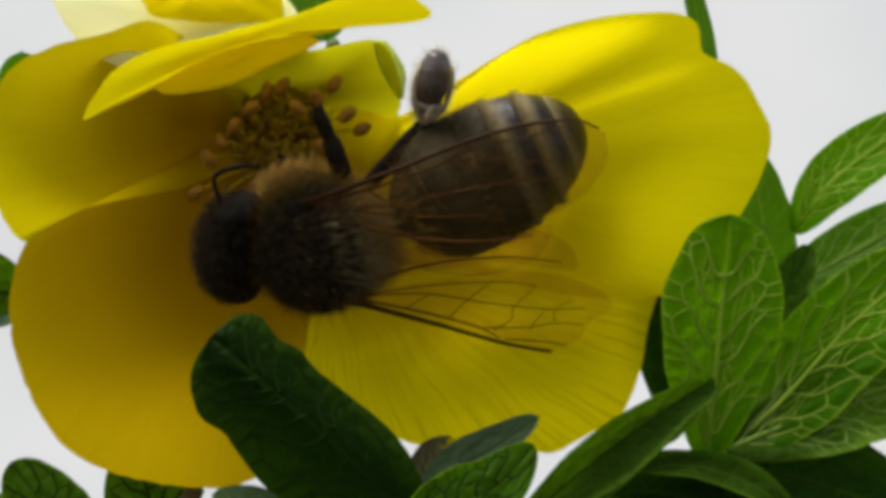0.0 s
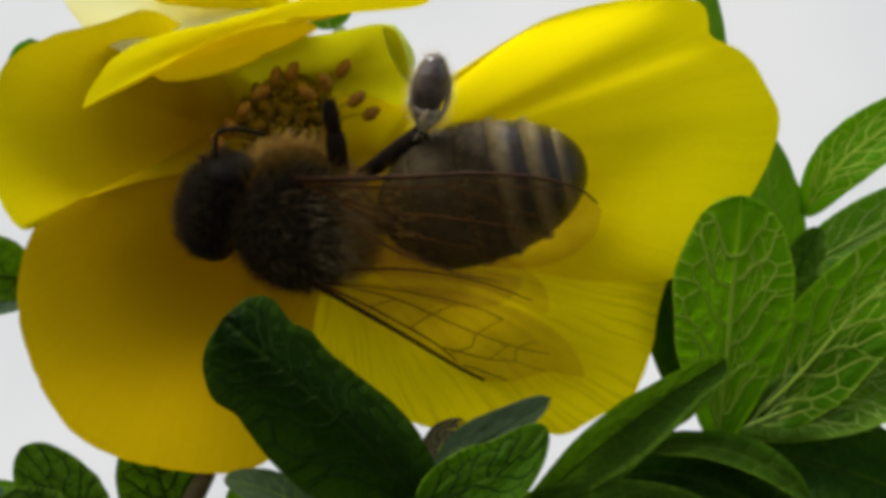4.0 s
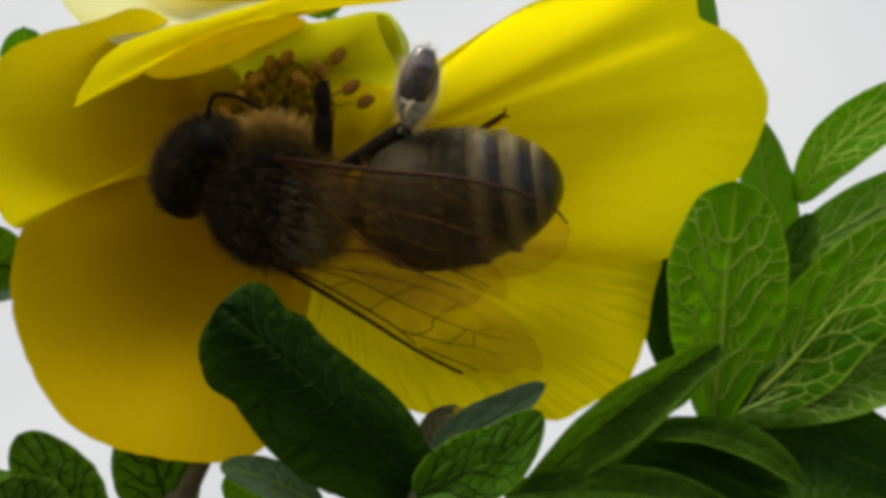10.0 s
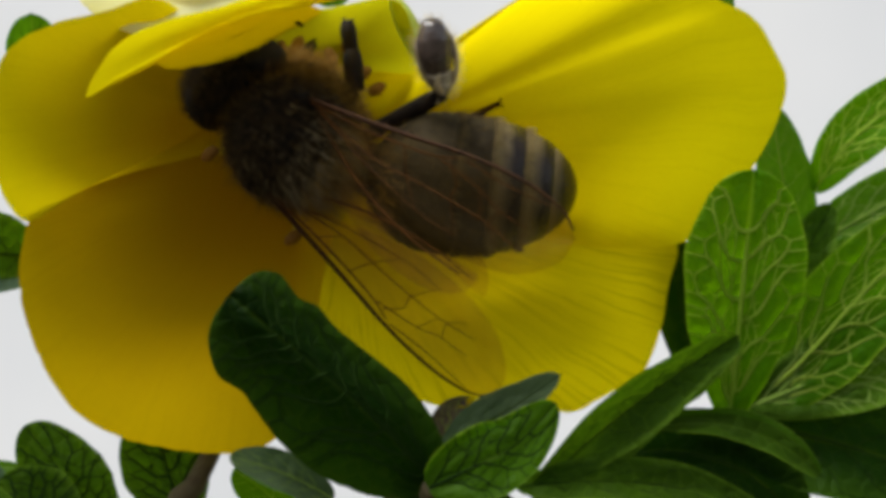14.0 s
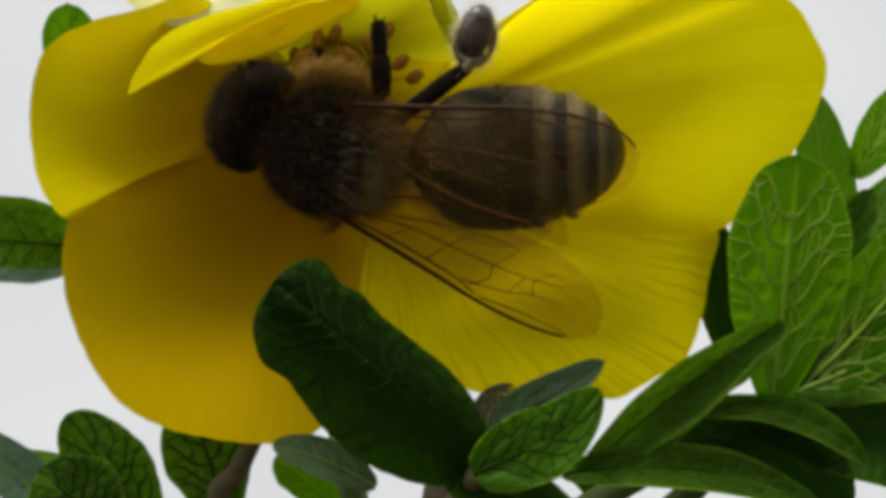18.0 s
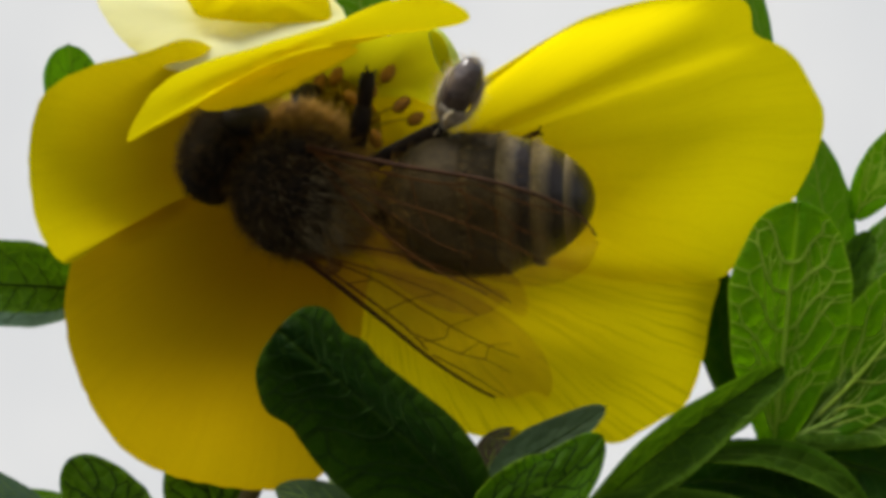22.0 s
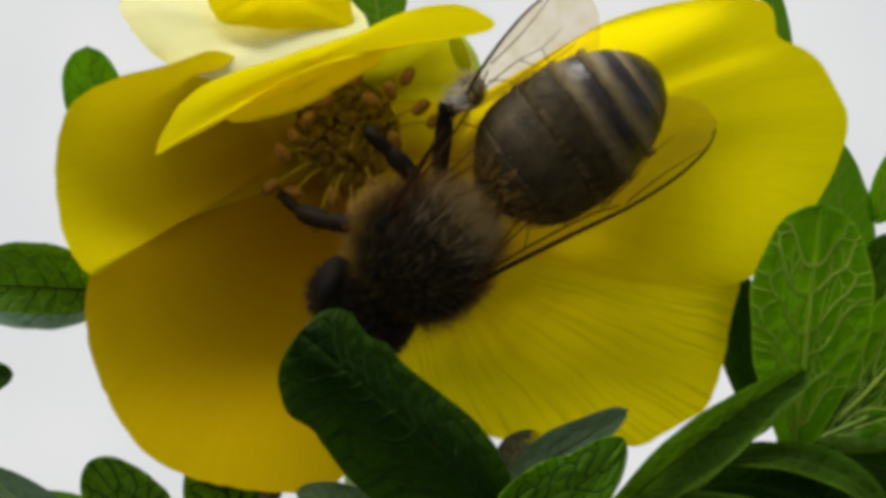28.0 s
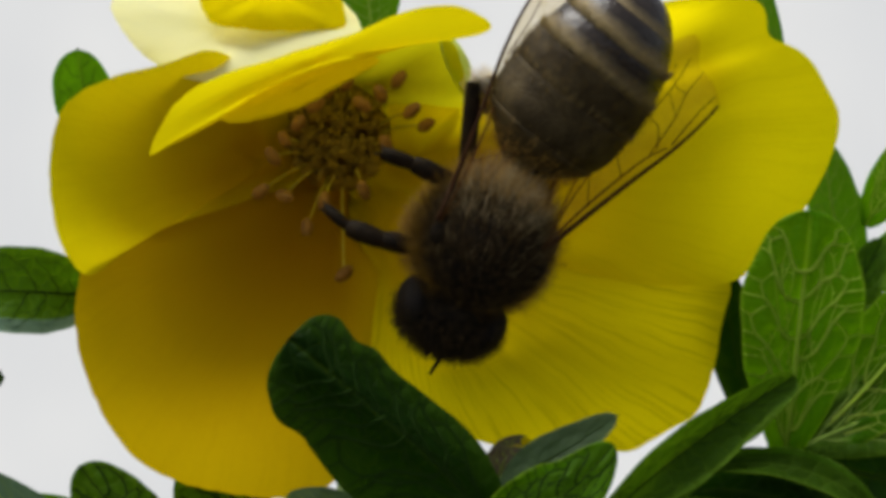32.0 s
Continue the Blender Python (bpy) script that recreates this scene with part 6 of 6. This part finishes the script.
    walk(leg_far, [
        (0.0, pose(-0.001200, 0.001200, -0.001300, 0.0, 41.5, -179.5)),
        (1.0, pose(-0.001200, 0.001200, -0.001300, 0.0, 42.3, -177.3)),
        (2.0, pose(-0.001200, 0.001200, -0.001300, 0.0, 41.1, -175.2)),
        (2.5, pose(-0.001200, 0.001200, -0.001300, 0.0, 43.6, -176.1)),
        (4.5, pose(-0.001200, 0.001200, -0.001300, 0.0, 42.3, -181.4)),
        (5.0, pose(-0.001200, 0.001200, -0.001300, 0.0, 27.9, -148.7)),
        (6.0, pose(-0.001200, 0.001200, -0.001300, 0.0, 28.7, -146.8)),
        (7.0, pose(-0.001200, 0.001200, -0.001300, 0.0, 26.3, -137.7)),
        (8.0, pose(-0.001200, 0.001200, -0.001300, 0.0, 30.1, -138.4)),
        (9.0, pose(-0.001200, 0.001200, -0.001300, 0.0, 23.8, -142.8)),
        (10.0, pose(-0.001200, 0.001200, -0.001300, 0.0, 24.9, -142.4)),
        (11.0, pose(-0.001200, 0.001200, -0.001300, 0.0, 34.2, -140.4)),
        (12.0, pose(-0.001200, 0.001200, -0.001300, 0.0, 35.2, -144.4)),
        (13.0, pose(-0.001200, 0.001200, -0.001300, 0.0, 40.7, -146.6)),
        (14.0, pose(-0.001200, 0.001200, -0.001300, 0.0, 47.8, -131.7)),
        (14.5, pose(-0.001200, 0.001200, -0.001300, 0.0, 47.2, -125.2)),
        (16.5, pose(-0.001200, 0.001200, -0.001300, 0.0, 41.5, -144.3)),
        (17.0, pose(-0.001200, 0.001200, -0.001300, 0.0, 39.6, -177.6)),
        (18.0, pose(-0.001200, 0.001200, -0.001300, 0.0, 39.6, -176.0)),
        (19.0, pose(-0.001200, 0.001200, -0.001300, 0.0, 36.7, -152.9)),
        (20.0, pose(-0.001200, 0.001200, -0.001300, 0.0, 32.7, -148.9)),
        (21.0, pose(-0.001200, 0.001200, -0.001300, 0.0, 27.5, -147.1)),
        (22.0, pose(-0.001200, 0.001200, -0.001300, 0.0, 27.9, -145.7)),
        (23.0, pose(-0.001200, 0.001200, -0.001300, 0.0, 26.3, -152.9)),
        (24.0, pose(-0.001200, 0.001200, -0.001300, 0.0, 39.3, -181.9)),
        (25.0, pose(-0.001200, 0.001200, -0.001300, 0.0, 40.6, -177.7)),
        (25.5, pose(-0.001200, 0.001200, -0.001300, 0.0, 40.2, -178.5)),
        (27.5, pose(-0.001200, 0.001200, -0.001300, 0.0, 31.6, -172.8)),
        (28.0, pose(-0.001200, 0.001200, -0.001300, 0.0, 31.5, -180.7)),
        (29.0, pose(-0.001200, 0.001200, -0.001300, 0.0, 31.1, -185.3)),
        (30.0, pose(-0.001200, 0.001200, -0.001300, 0.0, 30.6, -185.7)),
        (31.0, pose(-0.001200, 0.001200, -0.001300, 0.0, 29.4, -185.7)),
        (32.0, pose(-0.001200, 0.001200, -0.001300, 0.0, 30.5, -192.4)),
    ])
    walk(petal_top, [
        (0.0, pose(0.000149, 0.000000, 0.000733, 0.0, 3.1, 0.0)),
        (1.0, pose(0.000059, 0.000000, 0.000722, 0.0, 3.1, 0.0)),
        (2.0, pose(-0.000002, 0.000000, 0.000696, 0.0, 3.0, 0.0)),
        (2.5, pose(-0.000049, 0.000000, 0.000657, 0.0, 2.8, 0.0)),
        (4.5, pose(-0.000192, 0.000000, 0.000628, 0.0, 2.7, 0.0)),
        (5.0, pose(-0.000165, 0.000000, 0.000599, 0.0, 2.5, 0.0)),
        (6.0, pose(-0.000079, 0.000000, 0.000546, 0.0, 2.3, 0.0)),
        (7.0, pose(-0.000068, 0.000000, 0.000534, 0.0, 2.3, 0.0)),
        (8.0, pose(-0.000063, 0.000000, 0.000460, 0.0, 2.0, 0.0)),
        (9.0, pose(-0.000113, 0.000000, 0.000433, 0.0, 1.8, 0.0)),
        (10.0, pose(-0.000212, 0.000000, 0.000425, 0.0, 1.8, 0.0)),
        (11.0, pose(-0.000089, 0.000000, 0.000355, 0.0, 1.5, 0.0)),
        (12.0, pose(-0.000053, 0.000000, 0.000292, 0.0, 1.2, 0.0)),
        (13.0, pose(0.000003, 0.000000, 0.000267, 0.0, 1.1, 0.0)),
        (14.0, pose(-0.000107, 0.000000, 0.000330, 0.0, 1.4, 0.0)),
        (14.5, pose(-0.000266, 0.000000, 0.000405, 0.0, 1.7, 0.0)),
        (16.5, pose(-0.000112, 0.000000, 0.000212, 0.0, 0.9, 0.0)),
        (17.0, pose(-0.000135, 0.000000, 0.000165, 0.0, 0.7, 0.0)),
        (18.0, pose(-0.000112, 0.000000, 0.000164, 0.0, 0.7, 0.0)),
        (19.0, pose(-0.000065, 0.000000, 0.000119, 0.0, 0.5, 0.0)),
        (20.0, pose(-0.000131, 0.000000, 0.000140, 0.0, 0.6, 0.0)),
        (21.0, pose(-0.000033, 0.000000, 0.000086, 0.0, 0.4, 0.0)),
        (22.0, pose(-0.000225, 0.000000, 0.000177, 0.0, 0.8, 0.0)),
        (23.0, pose(-0.000126, 0.000000, 0.000099, 0.0, 0.4, 0.0)),
        (24.0, pose(-0.000106, 0.000000, 0.000036, 0.0, 0.2, 0.0)),
        (25.0, pose(-0.000091, 0.000000, -0.000019, 0.0, -0.1, 0.0)),
        (25.5, pose(-0.000104, 0.000000, -0.000034, 0.0, -0.1, 0.0)),
        (27.5, pose(0.000018, 0.000000, -0.000028, 0.0, -0.1, 0.0)),
        (28.0, pose(0.000000, 0.000000, 0.000000, 0.0, 0.0, 0.0)),
        (29.0, pose(-0.000086, 0.000000, -0.000008, 0.0, -0.0, 0.0)),
        (30.0, pose(0.000034, 0.000000, 0.000044, 0.0, 0.2, 0.0)),
        (31.0, pose(0.000167, 0.000000, 0.000069, 0.0, 0.3, 0.0)),
        (32.0, pose(0.000139, 0.000000, 0.000085, 0.0, 0.4, 0.0)),
    ])
    walk(petal_left, [
        (0.0, pose(0.000317, 0.000000, 0.001195, 0.0, 0.0, 0.0)),
        (1.0, pose(0.000224, 0.000000, 0.001177, 0.0, 0.0, 0.0)),
        (2.0, pose(0.000157, 0.000000, 0.001135, 0.0, 0.0, 0.0)),
        (2.5, pose(0.000101, 0.000000, 0.001072, 0.0, 0.0, 0.0)),
        (4.5, pose(-0.000049, 0.000000, 0.001025, 0.0, 0.0, 0.0)),
        (5.0, pose(-0.000029, 0.000000, 0.000978, 0.0, 0.0, 0.0)),
        (6.0, pose(0.000044, 0.000000, 0.000891, 0.0, 0.0, 0.0)),
        (7.0, pose(0.000052, 0.000000, 0.000873, 0.0, 0.0, 0.0)),
        (8.0, pose(0.000040, 0.000000, 0.000752, 0.0, 0.0, 0.0)),
        (9.0, pose(-0.000017, 0.000000, 0.000707, 0.0, 0.0, 0.0)),
        (10.0, pose(-0.000117, 0.000000, 0.000695, 0.0, 0.0, 0.0)),
        (11.0, pose(-0.000011, 0.000000, 0.000581, 0.0, 0.0, 0.0)),
        (12.0, pose(0.000011, 0.000000, 0.000477, 0.0, 0.0, 0.0)),
        (13.0, pose(0.000062, 0.000000, 0.000437, 0.0, 0.0, 0.0)),
        (14.0, pose(-0.000035, 0.000000, 0.000540, 0.0, 0.0, 0.0)),
        (14.5, pose(-0.000176, 0.000000, 0.000663, 0.0, 0.0, 0.0)),
        (16.5, pose(-0.000066, 0.000000, 0.000346, 0.0, 0.0, 0.0)),
        (17.0, pose(-0.000100, 0.000000, 0.000270, 0.0, 0.0, 0.0)),
        (18.0, pose(-0.000076, 0.000000, 0.000269, 0.0, 0.0, 0.0)),
        (19.0, pose(-0.000040, 0.000000, 0.000196, 0.0, 0.0, 0.0)),
        (20.0, pose(-0.000101, 0.000000, 0.000229, 0.0, 0.0, 0.0)),
        (21.0, pose(-0.000014, 0.000000, 0.000142, 0.0, 0.0, 0.0)),
        (22.0, pose(-0.000187, 0.000000, 0.000289, 0.0, 0.0, 0.0)),
        (23.0, pose(-0.000105, 0.000000, 0.000162, 0.0, 0.0, 0.0)),
        (24.0, pose(-0.000098, 0.000000, 0.000059, 0.0, 0.0, 0.0)),
        (25.0, pose(-0.000095, 0.000000, -0.000031, 0.0, -0.0, 0.0)),
        (25.5, pose(-0.000111, 0.000000, -0.000055, 0.0, -0.0, 0.0)),
        (27.5, pose(0.000012, 0.000000, -0.000046, 0.0, -0.0, 0.0)),
        (28.0, pose(0.000000, 0.000000, 0.000000, 0.0, 0.0, 0.0)),
        (29.0, pose(-0.000088, 0.000000, -0.000013, 0.0, -0.0, 0.0)),
        (30.0, pose(0.000044, 0.000000, 0.000073, 0.0, 0.0, 0.0)),
        (31.0, pose(0.000182, 0.000000, 0.000114, 0.0, 0.0, 0.0)),
        (32.0, pose(0.000157, 0.000000, 0.000140, 0.0, 0.0, 0.0)),
    ])
    walk(petal_right, [
        (0.0, pose(0.000240, 0.000000, -0.000134, 0.0, -0.0, 0.0)),
        (1.0, pose(0.000276, 0.000000, -0.000199, 0.0, -0.0, 0.0)),
        (2.0, pose(0.000258, 0.000000, -0.000196, 0.0, -0.0, 0.0)),
        (2.5, pose(0.000233, 0.000000, -0.000234, 0.0, -0.0, 0.0)),
        (4.5, pose(0.000153, 0.000000, -0.000123, 0.0, -0.0, 0.0)),
        (5.0, pose(0.000100, 0.000000, -0.000024, 0.0, -0.0, 0.0)),
        (6.0, pose(0.000078, 0.000000, 0.000053, 0.0, 0.0, 0.0)),
        (7.0, pose(0.000107, 0.000000, 0.000036, 0.0, 0.0, 0.0)),
        (8.0, pose(0.000063, 0.000000, 0.000067, 0.0, 0.0, 0.0)),
        (9.0, pose(0.000041, 0.000000, -0.000014, 0.0, -0.0, 0.0)),
        (10.0, pose(0.000030, 0.000000, -0.000025, 0.0, -0.0, 0.0)),
        (11.0, pose(0.000036, 0.000000, -0.000052, 0.0, -0.0, 0.0)),
        (12.0, pose(0.000033, 0.000000, 0.000008, 0.0, 0.0, 0.0)),
        (13.0, pose(0.000028, 0.000000, 0.000022, 0.0, 0.0, 0.0)),
        (14.0, pose(0.000035, 0.000000, 0.000159, 0.0, 0.0, 0.0)),
        (14.5, pose(-0.000011, 0.000000, 0.000086, 0.0, 0.0, 0.0)),
        (16.5, pose(-0.000050, 0.000000, 0.000123, 0.0, 0.0, 0.0)),
        (17.0, pose(0.000005, 0.000000, 0.000070, 0.0, 0.0, 0.0)),
        (18.0, pose(-0.000024, 0.000000, 0.000159, 0.0, 0.0, 0.0)),
        (19.0, pose(-0.000025, 0.000000, 0.000086, 0.0, 0.0, 0.0)),
        (20.0, pose(-0.000061, 0.000000, 0.000054, 0.0, 0.0, 0.0)),
        (21.0, pose(-0.000046, 0.000000, 0.000052, 0.0, 0.0, 0.0)),
        (22.0, pose(-0.000084, 0.000000, 0.000006, 0.0, 0.0, 0.0)),
        (23.0, pose(-0.000053, 0.000000, -0.000002, 0.0, -0.0, 0.0)),
        (24.0, pose(-0.000060, 0.000000, 0.000066, 0.0, 0.0, 0.0)),
        (25.0, pose(-0.000102, 0.000000, 0.000111, 0.0, 0.0, 0.0)),
        (25.5, pose(-0.000062, 0.000000, 0.000122, 0.0, 0.0, 0.0)),
        (27.5, pose(-0.000024, 0.000000, 0.000009, 0.0, 0.0, 0.0)),
        (28.0, pose(0.000000, 0.000000, 0.000000, 0.0, 0.0, 0.0)),
        (29.0, pose(-0.000062, 0.000000, 0.000003, 0.0, 0.0, 0.0)),
        (30.0, pose(-0.000102, 0.000000, 0.000077, 0.0, 0.0, 0.0)),
        (31.0, pose(-0.000017, 0.000000, 0.000071, 0.0, 0.0, 0.0)),
        (32.0, pose(0.000003, 0.000000, 0.000164, 0.0, 0.0, 0.0)),
    ])
    walk(petal_low, [
        (0.0, pose(0.000030, 0.000000, 0.000250, 0.0, 0.0, 0.0)),
        (2.0, pose(-0.000010, 0.000000, 0.000230, 0.0, 0.0, 0.0)),
        (4.5, pose(-0.000080, 0.000000, 0.000160, 0.0, 0.0, 0.0)),
        (9.0, pose(-0.000120, 0.000000, 0.000110, 0.0, 0.0, 0.0)),
        (14.5, pose(-0.000060, 0.000000, 0.000120, 0.0, 0.0, 0.0)),
        (17.0, pose(-0.000020, 0.000000, 0.000080, 0.0, 0.0, 0.0)),
        (20.0, pose(0.000000, 0.000000, 0.000000, 0.0, 0.0, 0.0)),
        (32.0, pose(0.000000, 0.000000, 0.000000, 0.0, 0.0, 0.0)),
    ])
    walk(flower_behind, [
        (0.0, pose(0.000127, 0.000000, 0.000478, 0.0, 0.0, 0.0)),
        (1.0, pose(0.000090, 0.000000, 0.000471, 0.0, 0.0, 0.0)),
        (2.0, pose(0.000063, 0.000000, 0.000454, 0.0, 0.0, 0.0)),
        (2.5, pose(0.000040, 0.000000, 0.000429, 0.0, 0.0, 0.0)),
        (4.5, pose(-0.000020, 0.000000, 0.000410, 0.0, 0.0, 0.0)),
        (5.0, pose(-0.000012, 0.000000, 0.000391, 0.0, 0.0, 0.0)),
        (6.0, pose(0.000018, 0.000000, 0.000356, 0.0, 0.0, 0.0)),
        (7.0, pose(0.000021, 0.000000, 0.000349, 0.0, 0.0, 0.0)),
        (8.0, pose(0.000016, 0.000000, 0.000301, 0.0, 0.0, 0.0)),
        (9.0, pose(-0.000007, 0.000000, 0.000283, 0.0, 0.0, 0.0)),
        (10.0, pose(-0.000047, 0.000000, 0.000278, 0.0, 0.0, 0.0)),
        (11.0, pose(-0.000004, 0.000000, 0.000232, 0.0, 0.0, 0.0)),
        (12.0, pose(0.000005, 0.000000, 0.000191, 0.0, 0.0, 0.0)),
        (13.0, pose(0.000025, 0.000000, 0.000175, 0.0, 0.0, 0.0)),
        (14.0, pose(-0.000014, 0.000000, 0.000216, 0.0, 0.0, 0.0)),
        (14.5, pose(-0.000070, 0.000000, 0.000265, 0.0, 0.0, 0.0)),
        (16.5, pose(-0.000026, 0.000000, 0.000139, 0.0, 0.0, 0.0)),
        (17.0, pose(-0.000040, 0.000000, 0.000108, 0.0, 0.0, 0.0)),
        (18.0, pose(-0.000030, 0.000000, 0.000108, 0.0, 0.0, 0.0)),
        (19.0, pose(-0.000016, 0.000000, 0.000078, 0.0, 0.0, 0.0)),
        (20.0, pose(-0.000040, 0.000000, 0.000092, 0.0, 0.0, 0.0)),
        (21.0, pose(-0.000006, 0.000000, 0.000057, 0.0, 0.0, 0.0)),
        (22.0, pose(-0.000075, 0.000000, 0.000116, 0.0, 0.0, 0.0)),
        (23.0, pose(-0.000042, 0.000000, 0.000065, 0.0, 0.0, 0.0)),
        (24.0, pose(-0.000039, 0.000000, 0.000024, 0.0, 0.0, 0.0)),
        (25.0, pose(-0.000038, 0.000000, -0.000012, 0.0, 0.0, 0.0)),
        (25.5, pose(-0.000045, 0.000000, -0.000022, 0.0, 0.0, 0.0)),
        (27.5, pose(0.000005, 0.000000, -0.000018, 0.0, 0.0, 0.0)),
        (28.0, pose(0.000000, 0.000000, 0.000000, 0.0, 0.0, 0.0)),
        (29.0, pose(-0.000035, 0.000000, -0.000005, 0.0, 0.0, 0.0)),
        (30.0, pose(0.000017, 0.000000, 0.000029, 0.0, 0.0, 0.0)),
        (31.0, pose(0.000073, 0.000000, 0.000046, 0.0, 0.0, 0.0)),
        (32.0, pose(0.000063, 0.000000, 0.000056, 0.0, 0.0, 0.0)),
    ])


motions()
